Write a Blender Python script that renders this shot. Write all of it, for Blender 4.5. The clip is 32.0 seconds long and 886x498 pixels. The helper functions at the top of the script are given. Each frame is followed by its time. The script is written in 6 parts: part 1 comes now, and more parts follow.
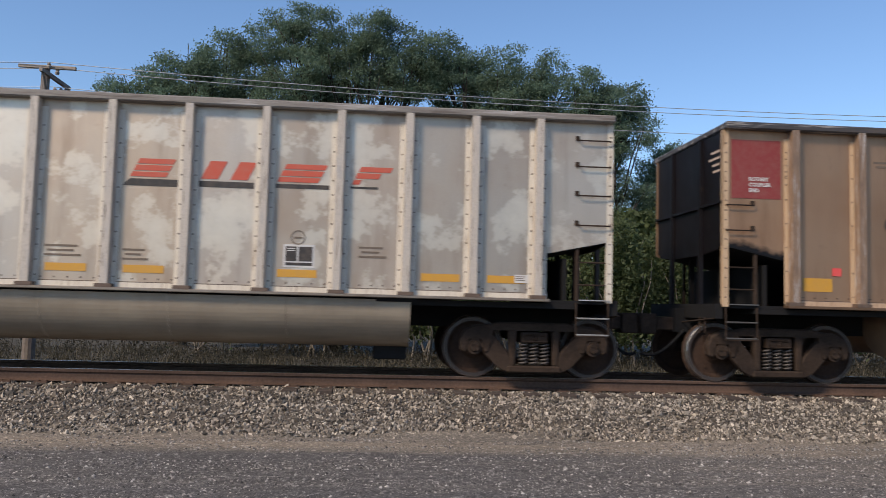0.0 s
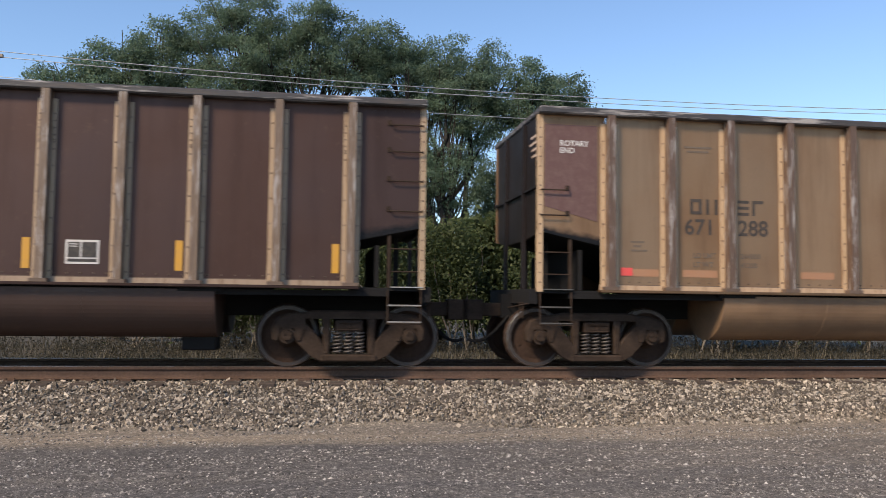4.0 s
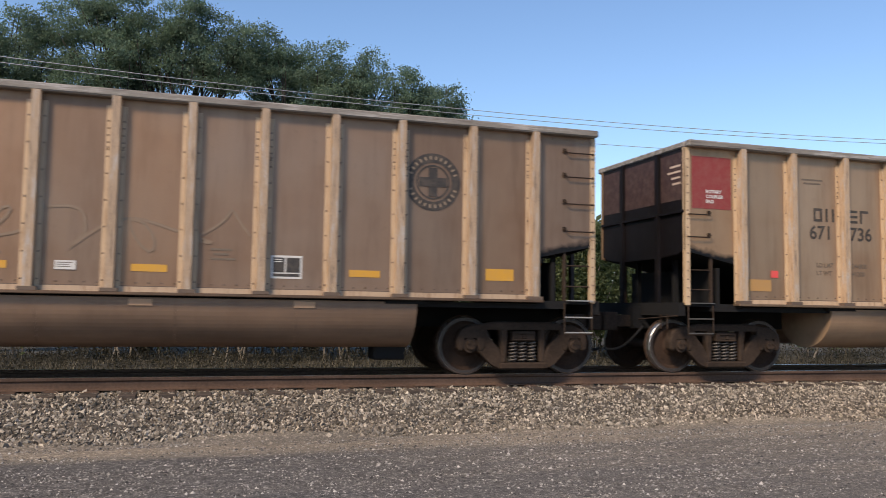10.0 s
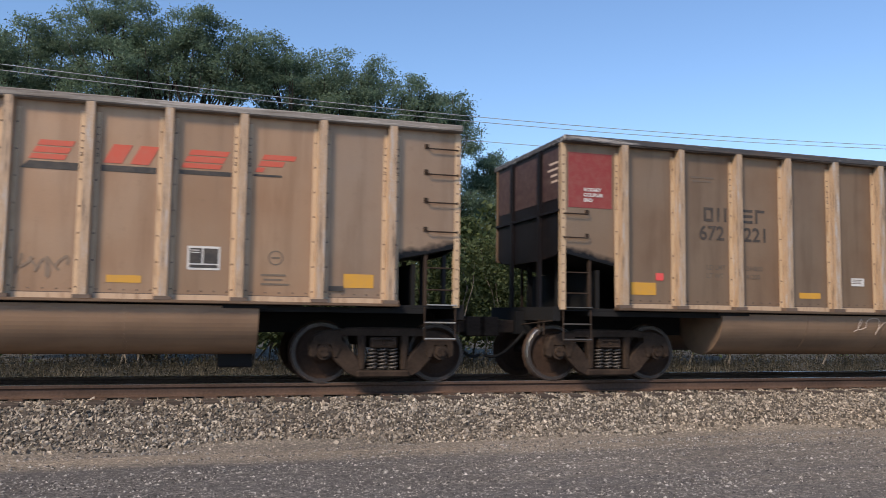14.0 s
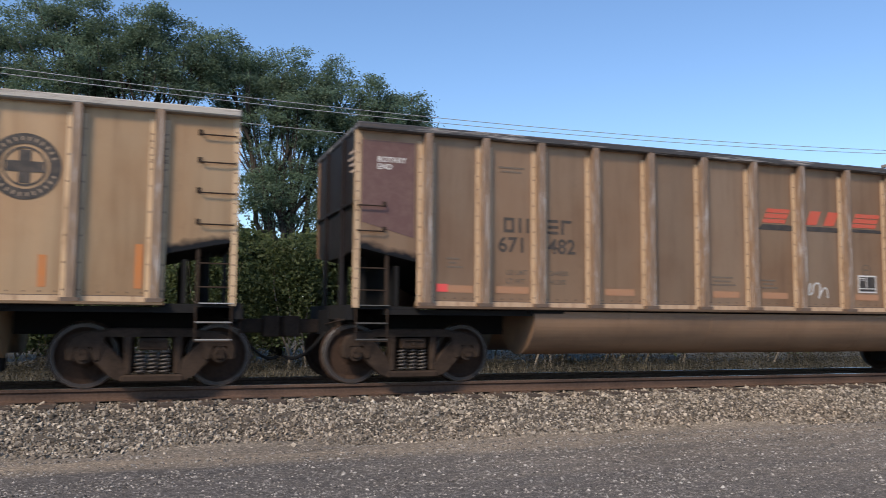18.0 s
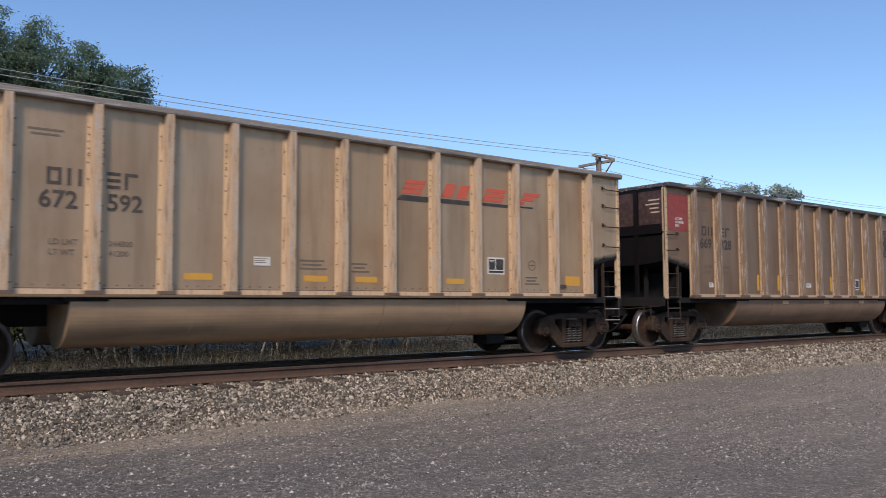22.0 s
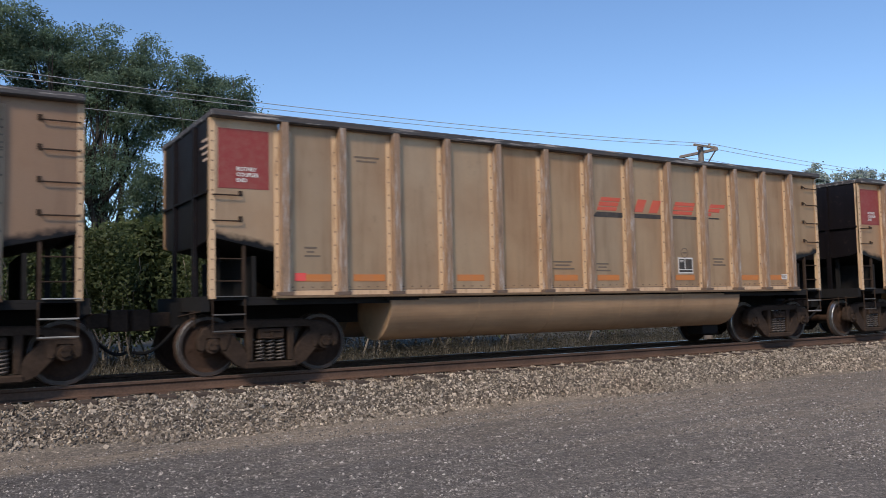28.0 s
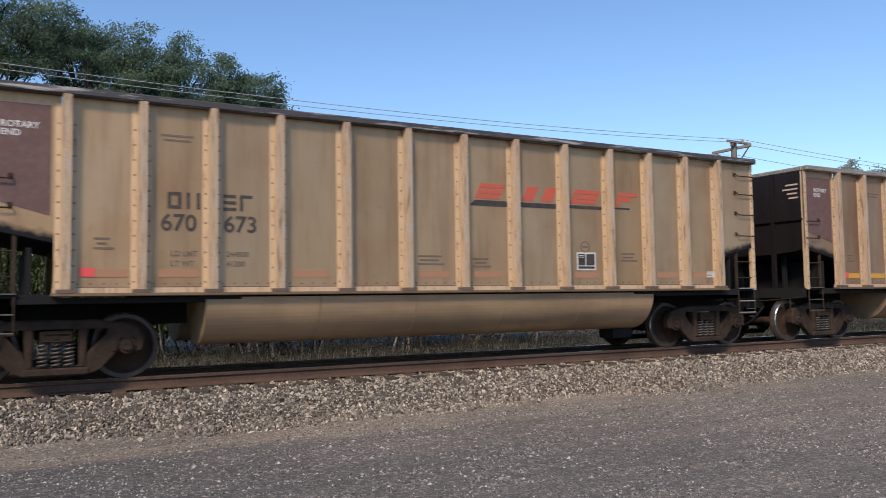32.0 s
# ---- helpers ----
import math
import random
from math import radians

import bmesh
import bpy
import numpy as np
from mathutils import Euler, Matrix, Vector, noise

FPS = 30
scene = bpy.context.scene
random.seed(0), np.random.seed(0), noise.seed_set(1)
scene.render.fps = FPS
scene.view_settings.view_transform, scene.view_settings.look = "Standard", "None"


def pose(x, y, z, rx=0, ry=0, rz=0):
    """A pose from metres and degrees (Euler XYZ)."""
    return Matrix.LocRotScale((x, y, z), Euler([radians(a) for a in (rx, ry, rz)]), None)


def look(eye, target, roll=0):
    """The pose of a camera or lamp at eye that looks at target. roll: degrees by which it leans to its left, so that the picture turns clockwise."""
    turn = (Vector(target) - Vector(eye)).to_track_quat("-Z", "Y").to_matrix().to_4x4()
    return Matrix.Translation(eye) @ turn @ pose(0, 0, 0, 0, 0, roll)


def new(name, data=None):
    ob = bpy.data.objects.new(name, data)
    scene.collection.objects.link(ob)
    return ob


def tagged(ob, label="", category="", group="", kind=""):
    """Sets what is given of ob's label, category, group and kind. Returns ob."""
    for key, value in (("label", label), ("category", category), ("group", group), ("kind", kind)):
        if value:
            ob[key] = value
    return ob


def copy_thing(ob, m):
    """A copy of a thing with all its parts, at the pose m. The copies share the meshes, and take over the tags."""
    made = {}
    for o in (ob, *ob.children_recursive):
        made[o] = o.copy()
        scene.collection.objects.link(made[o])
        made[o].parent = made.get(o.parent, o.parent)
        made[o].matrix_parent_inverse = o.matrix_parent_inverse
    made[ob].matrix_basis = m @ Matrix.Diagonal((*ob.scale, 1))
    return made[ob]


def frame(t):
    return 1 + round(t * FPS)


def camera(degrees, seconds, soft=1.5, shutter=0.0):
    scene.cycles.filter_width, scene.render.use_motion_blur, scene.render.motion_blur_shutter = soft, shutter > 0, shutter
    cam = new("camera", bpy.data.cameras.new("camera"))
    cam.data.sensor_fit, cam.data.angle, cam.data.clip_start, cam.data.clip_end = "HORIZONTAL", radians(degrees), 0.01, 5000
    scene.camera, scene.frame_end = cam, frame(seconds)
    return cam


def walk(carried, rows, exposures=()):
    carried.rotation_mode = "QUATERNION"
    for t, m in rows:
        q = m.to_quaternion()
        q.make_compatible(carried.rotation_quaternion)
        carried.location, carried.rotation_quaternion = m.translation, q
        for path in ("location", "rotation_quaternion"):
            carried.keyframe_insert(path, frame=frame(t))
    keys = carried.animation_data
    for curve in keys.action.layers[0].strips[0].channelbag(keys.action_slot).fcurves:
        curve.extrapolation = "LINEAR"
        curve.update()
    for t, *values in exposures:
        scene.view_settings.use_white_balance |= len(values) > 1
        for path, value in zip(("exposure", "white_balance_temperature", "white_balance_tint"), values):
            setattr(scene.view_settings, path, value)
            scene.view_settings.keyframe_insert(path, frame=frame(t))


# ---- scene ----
cam = camera(57.3, 32.0, soft=0.85, shutter=0.10)
PATH = [
    (0.0, pose(0.028, 0.349, 1.7, 94.11, -1.51, -4.64)),
    (0.5, pose(0.028, 0.349, 1.7, 94.17, -1.60, -4.72)),
    (1.0, pose(0.028, 0.349, 1.7, 94.15, -1.68, -4.69)),
    (1.5, pose(0.029, 0.349, 1.7, 94.17, -1.56, -4.78)),
    (2.0, pose(0.028, 0.349, 1.7, 94.06, -1.15, -4.74)),
    (2.5, pose(0.030, 0.349, 1.7, 94.01, -0.79, -4.96)),
    (4.5, pose(0.059, 0.345, 1.7, 93.44, -1.01, -9.84)),
    (5.0, pose(0.065, 0.344, 1.7, 93.88, -1.14, -10.72)),
    (5.5, pose(0.068, 0.343, 1.7, 94.05, -0.79, -11.31)),
    (6.0, pose(0.075, 0.342, 1.7, 94.05, -0.60, -12.43)),
    (6.5, pose(0.086, 0.339, 1.7, 94.02, -0.46, -14.23)),
    (7.0, pose(0.098, 0.336, 1.7, 94.06, -0.10, -16.21)),
    (7.5, pose(0.106, 0.334, 1.7, 94.01, 0.03, -17.60)),
    (8.0, pose(0.110, 0.332, 1.7, 93.60, -0.36, -18.33)),
    (8.5, pose(0.107, 0.333, 1.7, 93.14, -0.63, -17.85)),
    (9.0, pose(0.105, 0.334, 1.7, 93.45, -0.63, -17.56)),
    (9.5, pose(0.105, 0.334, 1.7, 94.15, -0.76, -17.58)),
    (10.0, pose(0.103, 0.334, 1.7, 94.20, -0.88, -17.19)),
    (10.5, pose(0.100, 0.335, 1.7, 93.99, -0.69, -16.65)),
    (11.0, pose(0.101, 0.335, 1.7, 94.05, -0.73, -16.84)),
    (11.5, pose(0.106, 0.334, 1.7, 94.41, -0.96, -17.63)),
    (12.0, pose(0.109, 0.333, 1.7, 94.84, -1.15, -18.28)),
    (12.5, pose(0.109, 0.333, 1.7, 94.90, -1.16, -18.26)),
    (13.0, pose(0.106, 0.333, 1.7, 94.78, -1.00, -17.77)),
    (13.5, pose(0.103, 0.334, 1.7, 94.89, -0.85, -17.21)),
    (14.0, pose(0.100, 0.335, 1.7, 94.68, -0.82, -16.71)),
    (14.5, pose(0.095, 0.337, 1.7, 94.10, -0.43, -15.83)),
    (16.5, pose(0.064, 0.344, 1.7, 94.88, -0.52, -10.51)),
    (17.0, pose(0.062, 0.345, 1.7, 95.21, -0.61, -10.18)),
    (17.5, pose(0.070, 0.343, 1.7, 95.26, -0.54, -11.56)),
    (18.0, pose(0.117, 0.330, 1.7, 94.76, -0.51, -19.56)),
    (18.5, pose(0.176, 0.302, 1.7, 94.04, -0.11, -30.23)),
    (19.0, pose(0.201, 0.286, 1.7, 93.70, 0.35, -35.04)),
    (19.5, pose(0.209, 0.280, 1.7, 93.45, 0.49, -36.73)),
    (20.0, pose(0.216, 0.276, 1.7, 93.36, 0.51, -38.03)),
    (20.5, pose(0.219, 0.273, 1.7, 93.38, 0.58, -38.70)),
    (21.0, pose(0.219, 0.273, 1.7, 93.53, 0.61, -38.76)),
    (21.5, pose(0.218, 0.274, 1.7, 93.71, 0.40, -38.45)),
    (22.0, pose(0.217, 0.274, 1.7, 93.91, 0.22, -38.35)),
    (22.5, pose(0.216, 0.275, 1.7, 94.22, 0.69, -38.16)),
    (23.0, pose(0.216, 0.276, 1.7, 94.36, 0.82, -37.98)),
    (23.5, pose(0.214, 0.277, 1.7, 94.27, 0.59, -37.65)),
    (24.0, pose(0.211, 0.279, 1.7, 94.34, 0.59, -37.10)),
    (24.5, pose(0.207, 0.282, 1.7, 94.53, 0.83, -36.26)),
    (25.0, pose(0.202, 0.286, 1.7, 94.53, 0.88, -35.17)),
    (25.5, pose(0.197, 0.289, 1.7, 94.47, 0.89, -34.19)),
    (26.0, pose(0.193, 0.292, 1.7, 94.49, 0.95, -33.32)),
    (26.5, pose(0.189, 0.295, 1.7, 94.17, 1.16, -32.53)),
    (28.5, pose(0.182, 0.299, 1.7, 93.77, 1.02, -31.24)),
    (29.0, pose(0.180, 0.300, 1.7, 93.72, 0.87, -30.98)),
    (29.5, pose(0.179, 0.301, 1.7, 93.77, 0.59, -30.69)),
    (30.0, pose(0.178, 0.301, 1.7, 94.08, 0.52, -30.60)),
    (30.5, pose(0.177, 0.302, 1.7, 94.28, 0.55, -30.42)),
    (31.0, pose(0.173, 0.304, 1.7, 94.00, 1.00, -29.59)),
    (31.5, pose(0.171, 0.306, 1.7, 93.78, 1.10, -29.09)),
    (32.0, pose(0.172, 0.305, 1.7, 93.60, 0.84, -29.41)),
]
EXPOSURES = [(0.0, 0.05, 6220, 11), (1.0, 0.32, 6280, 11), (2.0, 0.46, 6440, 11), (5.0, 0.38, 6590, 11), (6.0, 0.42, 6520, 11), (7.0, 0.50, 6570, 12), (8.0, 0.22, 6320, 11), (9.0, 0.30, 6370, 12), (10.0, 0.26, 6540, 11), (11.0, 0.28, 6320, 12),
             (12.0, 0.11, 6010, 10), (13.0, 0.18, 6180, 11), (14.0, 0.22, 6270, 11), (17.0, 0.28, 6160, 12), (18.0, 0.20, 6150, 10), (19.0, -0.12, 6020, 11), (20.0, -0.06, 6110, 12), (22.0, 0.00, 6070, 12), (26.0, -0.02, 6070, 12), (29.0, -0.04, 6040, 11), (30.0, 0.06, 6070, 11), (31.0, 0.12, 6120, 11), (32.0, 0.13, 6100, 11)]
walk(cam, PATH, EXPOSURES)

# ---- world and sun ----
SUN_AZ, SUN_EL = 228.0, 40.0      # degrees: compass turn from +y towards +x, height
world = bpy.data.worlds.new("sky")
scene.world = world
world.use_nodes = True
wn, wl = world.node_tree.nodes, world.node_tree.links
wn.clear()
w_out, w_bg = wn.new("ShaderNodeOutputWorld"), wn.new("ShaderNodeBackground")
w_sky = wn.new("ShaderNodeTexSky")
w_sky.sky_type, w_sky.sun_disc = 'NISHITA', False
w_sky.sun_elevation, w_sky.sun_rotation = radians(SUN_EL), radians(SUN_AZ)
w_sky.air_density, w_sky.dust_density, w_sky.ozone_density = 1.0, 0.25, 4.0
w_bg.inputs["Strength"].default_value = 0.15
wl.new(w_sky.outputs[0], w_bg.inputs["Color"])
wl.new(w_bg.outputs[0], w_out.inputs["Surface"])
sun_data = bpy.data.lights.new("sun", 'SUN')
sun_data.energy, sun_data.angle, sun_data.color = 4.0, radians(11), (1.0, 0.82, 0.61)
sun = new("sun", sun_data)
_a, _e = radians(SUN_AZ), radians(SUN_EL)
sun.matrix_world = look((60 * math.sin(_a) * math.cos(_e), 60 * math.cos(_a) * math.cos(_e), 60 * math.sin(_e)), (0, 0, 0))

# ---- plan ----
ROAD_Z, RAIL_Z, BASE_Z = 0.0, 0.66, 0.48       # road, rail head, rail foot
TRACK_Y = 13.5                                 # centre line of the track
PITCH, HALF = 16.12, 7.22                    # car to car; half a car body
SIDE = 1.60                                    # half the width over the posts


SLACK_T = (0, 1, 2, 3, 5, 6, 7, 8, 9, 10, 11, 12, 14, 16, 17, 18, 19, 20, 21, 22, 23, 24, 29, 32)     # slack running in and out: seconds, metres
SLACK_X = (0.02, 0, 0.25, 0, 0, -0.05, -0.10, -0.10, 0.30, -0.05, 0, -0.10, 0, 0, -0.12, 0, 0, 0.05, 0.08, 0.15, 0.10, 0.12, 0.12, 0.10)


def car_x(k, t):
    """Left body corner of car k at time t."""
    return 5.118 + PITCH * k - 12.5407 * t - 0.00679 * t * t + float(np.interp(t, SLACK_T, SLACK_X))


# ---- materials ----
def mat(name):
    m = bpy.data.materials.new(name)
    m.use_nodes = True
    return m, m.node_tree.nodes, m.node_tree.links, m.node_tree.nodes["Principled BSDF"]


def noise_node(n, l, scale, detail=4.0, rough=0.6, coord=None):
    t = n.new("ShaderNodeTexNoise")
    t.inputs["Scale"].default_value, t.inputs["Detail"].default_value, t.inputs["Roughness"].default_value = scale, detail, rough
    if coord is not None:
        l.new(coord, t.inputs["Vector"])
    return t


def ramp(n, l, src, stops):
    r = n.new("ShaderNodeValToRGB")
    while len(r.color_ramp.elements) < len(stops):
        r.color_ramp.elements.new(0.5)
    for e, (p, c) in zip(r.color_ramp.elements, stops):
        e.position = p
        e.color = (c, c, c, 1) if isinstance(c, (int, float)) else (*c, 1)
    l.new(src, r.inputs["Fac"])
    return r.outputs["Color"]


def mix(n, l, a, b, fac, mode='MIX'):
    m = n.new("ShaderNodeMix")
    m.data_type, m.blend_type = 'RGBA', mode
    for sock, v in ((m.inputs[0], fac), (m.inputs[6], a), (m.inputs[7], b)):
        if isinstance(v, (int, float)):
            sock.default_value = v
        elif isinstance(v, tuple):
            sock.default_value = (*v, 1)
        else:
            l.new(v, sock)
    return m.outputs[2]


def bump(n, l, b, height, strength=0.3, distance=0.01):
    k = n.new("ShaderNodeBump")
    k.inputs["Strength"].default_value, k.inputs["Distance"].default_value = strength, distance
    l.new(height, k.inputs["Height"])
    l.new(k.outputs["Normal"], b.inputs["Normal"])


def shifted(n, l, stretch=(1, 1, 1)):
    """Object coordinates, stretched and moved by the object's random number."""
    c, o = n.new("ShaderNodeTexCoord"), n.new("ShaderNodeObjectInfo")
    k = n.new("ShaderNodeMath")
    k.operation = 'MULTIPLY'
    k.inputs[1].default_value = 57.0
    l.new(o.outputs["Random"], k.inputs[0])
    m = n.new("ShaderNodeMapping")
    m.inputs["Scale"].default_value = stretch
    l.new(c.outputs["Object"], m.inputs["Vector"])
    l.new(k.outputs[0], m.inputs["Location"])
    return m.outputs["Vector"]


def plain(name, colour, rough=0.7, metal=0.0, grain=30.0, amount=0.25, bumpy=0.15, big=1.5, gloss=0.5):
    m, n, l, b = mat(name)
    v = shifted(n, l)
    a, c = noise_node(n, l, grain, 5, 0.65, v), noise_node(n, l, big, 3, 0.6, v)
    lo, hi = tuple(x * (1 - amount) for x in colour), tuple(min(1, x * (1 + amount)) for x in colour)
    col = mix(n, l, ramp(n, l, a.outputs[0], [(0.3, lo), (0.7, hi)]), ramp(n, l, c.outputs[0], [(0.3, lo), (0.75, hi)]), 0.5)
    l.new(col, b.inputs["Base Color"])
    b.inputs["Roughness"].default_value, b.inputs["Metallic"].default_value = rough, metal
    b.inputs["Specular IOR Level"].default_value = gloss
    bump(n, l, b, a.outputs[0], bumpy, 0.004)
    return m


def car_paint(name="car_paint", streak=0.55, rough=0.46):
    """Dusty sheet metal in the object's own colour, with faint rain streaks, smears and grime."""
    m, n, l, b = mat(name)
    o = n.new("ShaderNodeObjectInfo")
    fine = noise_node(n, l, 70, 4, 0.65, shifted(n, l))
    rain = noise_node(n, l, 1.0, 5, 0.6, shifted(n, l, (3.6, 3.6, 0.40)))
    blot = noise_node(n, l, 0.9, 3, 0.5, shifted(n, l))
    spot = noise_node(n, l, 6.0, 6, 0.7, shifted(n, l))
    col = mix(n, l, o.outputs["Color"], ramp(n, l, rain.outputs[0], [(0.34, (0.72, 0.68, 0.65)), (0.5, 1.0), (0.70, (1.10, 1.08, 1.05))]), streak, 'MULTIPLY')
    col = mix(n, l, col, ramp(n, l, blot.outputs[0], [(0.32, (0.84, 0.80, 0.78)), (0.52, 1.0), (0.72, (1.07, 1.07, 1.08))]), 0.7, 'MULTIPLY')
    col = mix(n, l, col, (0.16, 0.105, 0.070), ramp(n, l, spot.outputs[0], [(0.60, 0.0), (0.78, 0.32)]))
    col = mix(n, l, col, ramp(n, l, fine.outputs[0], [(0.35, 0.94), (0.6, 1.03)]), 0.6, 'MULTIPLY')
    l.new(col, b.inputs["Base Color"])
    l.new(ramp(n, l, blot.outputs[0], [(0.3, rough + 0.10), (0.7, rough - 0.04)]), b.inputs["Roughness"])
    b.inputs["Metallic"].default_value = 0.68
    bump(n, l, b, blot.outputs[0], 0.12, 0.03)
    return m


M_CAR = car_paint()


def chalky_paint():
    """The dusty paint where a paler coat has flaked to cloudy patches."""
    m = M_CAR.copy()
    m.name = "chalky_car_paint"
    n, l = m.node_tree.nodes, m.node_tree.links
    b = n["Principled BSDF"]
    old = b.inputs["Base Color"].links[0].from_socket
    cloud = noise_node(n, l, 1.5, 7, 0.62, shifted(n, l))
    l.new(mix(n, l, old, (0.66, 0.60, 0.50), ramp(n, l, cloud.outputs[0], [(0.52, 0.0), (0.57, 0.55), (0.70, 0.8)])), b.inputs["Base Color"])
    return m


M_CHALK = chalky_paint()


def end_paint():
    """The car's dusty paint, sprayed black along the slope of the end opening."""
    m = M_CAR.copy()
    m.name = "car_paint_black_edge"
    n, l = m.node_tree.nodes, m.node_tree.links
    b = n["Principled BSDF"]
    old = b.inputs["Base Color"].links[0].from_socket
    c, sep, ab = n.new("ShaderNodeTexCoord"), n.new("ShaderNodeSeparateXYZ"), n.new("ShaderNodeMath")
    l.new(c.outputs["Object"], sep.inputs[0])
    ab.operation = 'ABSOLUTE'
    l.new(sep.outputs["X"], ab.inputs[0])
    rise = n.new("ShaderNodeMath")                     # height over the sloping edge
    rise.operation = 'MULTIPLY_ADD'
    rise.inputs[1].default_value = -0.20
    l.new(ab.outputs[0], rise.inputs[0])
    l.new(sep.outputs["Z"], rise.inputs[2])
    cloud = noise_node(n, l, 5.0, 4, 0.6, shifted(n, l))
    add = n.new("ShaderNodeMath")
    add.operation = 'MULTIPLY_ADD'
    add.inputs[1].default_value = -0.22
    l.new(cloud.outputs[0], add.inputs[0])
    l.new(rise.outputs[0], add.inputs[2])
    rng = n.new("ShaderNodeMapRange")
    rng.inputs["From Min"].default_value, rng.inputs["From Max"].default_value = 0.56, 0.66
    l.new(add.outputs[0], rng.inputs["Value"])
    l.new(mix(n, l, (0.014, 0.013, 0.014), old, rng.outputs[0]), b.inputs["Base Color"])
    return m


def post_paint(name, worn, stretch=(20.0, 20.0, 1.9)):
    """Scuffed outer face of a side post: bare grey metal through the dust."""
    m, n, l, b = mat(name)
    o = n.new("ShaderNodeObjectInfo")
    scuff = noise_node(n, l, 1.0, 6, 0.7, shifted(n, l, stretch))
    fine = noise_node(n, l, 45, 3, 0.6, shifted(n, l))
    col = mix(n, l, mix(n, l, o.outputs["Color"], worn, 1.0, 'MULTIPLY'), (0.38, 0.35, 0.33), ramp(n, l, scuff.outputs[0], [(0.53, 0.0), (0.63, 0.85)]))
    col = mix(n, l, col, (0.09, 0.065, 0.05), ramp(n, l, scuff.outputs[0], [(0.34, 0.8), (0.47, 0.0)]))
    col = mix(n, l, col, ramp(n, l, fine.outputs[0], [(0.35, 0.8), (0.6, 1.08)]), 0.6, 'MULTIPLY')
    l.new(col, b.inputs["Base Color"])
    b.inputs["Roughness"].default_value = 0.5
    return m


def flange_paint():
    """Pale bare flange of a post, the dust rubbed off, with rusty runs under the rivets."""
    m, n, l, b = mat("pale_riveted_flange")
    o = n.new("ShaderNodeObjectInfo")
    runs = noise_node(n, l, 1.0, 5, 0.65, shifted(n, l, (22.0, 22.0, 2.2)))
    fine = noise_node(n, l, 60, 3, 0.6, shifted(n, l))
    col = mix(n, l, o.outputs["Color"], ramp(n, l, runs.outputs[0], [(0.33, (0.55, 0.46, 0.38)), (0.48, 1.0), (0.72, (1.08, 1.06, 1.04))]), 0.8, 'MULTIPLY')
    col = mix(n, l, col, ramp(n, l, fine.outputs[0], [(0.35, 0.9), (0.6, 1.04)]), 0.6, 'MULTIPLY')
    l.new(col, b.inputs["Base Color"])
    b.inputs["Roughness"].default_value = 0.48
    return m


def tub_paint():
    """Dusty sheet with long smears of coal dirt and brake rust."""
    m = car_paint("tub_paint", 0.3, 0.55)
    n, l = m.node_tree.nodes, m.node_tree.links
    b = n["Principled BSDF"]
    old = b.inputs["Base Color"].links[0].from_socket
    b.inputs["Metallic"].default_value = 0.1
    smear = noise_node(n, l, 1.0, 4, 0.55, shifted(n, l, (0.35, 2.2, 2.2)))
    l.new(mix(n, l, old, (0.050, 0.037, 0.030), ramp(n, l, smear.outputs[0], [(0.42, 0.0), (0.75, 0.55)])), b.inputs["Base Color"])
    return m


M_CAREND, M_FLANGE = end_paint(), flange_paint()
M_POST, M_POST_PALE, M_POST_OLD = post_paint("scuffed_post", (0.44, 0.41, 0.43)), post_paint("pale_scuffed_post", (0.80, 0.78, 0.80)), post_paint("grimy_scuffed_post", (0.22, 0.19, 0.21))
M_CHORD = post_paint("scuffed_chord", (1.0, 1.0, 1.0), (0.9, 12.0, 12.0))
M_TUB = tub_paint()
M_RIVET = plain("rusty_rivets", (0.11, 0.075, 0.055), 0.7)
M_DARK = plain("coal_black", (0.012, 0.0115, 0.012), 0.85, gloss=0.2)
M_IRON = plain("worn_iron_step", (0.10, 0.095, 0.09), 0.5, 0.3)
M_TREAD = plain("pale_tread", (0.36, 0.35, 0.34), 0.4, 0.4)
M_FRAME = plain("grimy_cast_steel", (0.040, 0.027, 0.020), 0.85, 0.0, 24, 0.55, 0.35, 4.0, 0.16)
M_SPRING = plain("spring_steel", (0.085, 0.072, 0.066), 0.5, 0.3)
M_WHEEL = plain("wheel_steel", (0.040, 0.024, 0.017), 0.8, 0.0, 20, 0.45, 0.25, 3.0, 0.16)
M_RIM = plain("worn_bright_steel", (0.42, 0.41, 0.40), 0.3, 0.9, 40, 0.2)
M_RIMFACE = plain("dull_worn_steel", (0.055, 0.043, 0.038), 0.45, 0.4, 30, 0.3)
M_RAIL = plain("rusty_rail", (0.092, 0.058, 0.043), 0.85, 0.0, 26, 0.45, gloss=0.2)
M_RAILTOP = plain("polished_rail_head", (0.30, 0.29, 0.29), 0.25, 0.9)
M_TIE = plain("creosoted_timber", (0.055, 0.040, 0.032), 0.9, 0, 18, 0.5)
M_WOOD = plain("weathered_pole_timber", (0.165, 0.14, 0.125), 0.9, 0, 14, 0.4)
M_WIRE = plain("aluminium_wire", (0.42, 0.42, 0.42), 0.45, 0.3)
M_STEEL = plain("galvanised_steel", (0.32, 0.32, 0.33), 0.5, 0.5)
M_GLASS_INS = plain("porcelain", (0.30, 0.26, 0.22), 0.3)


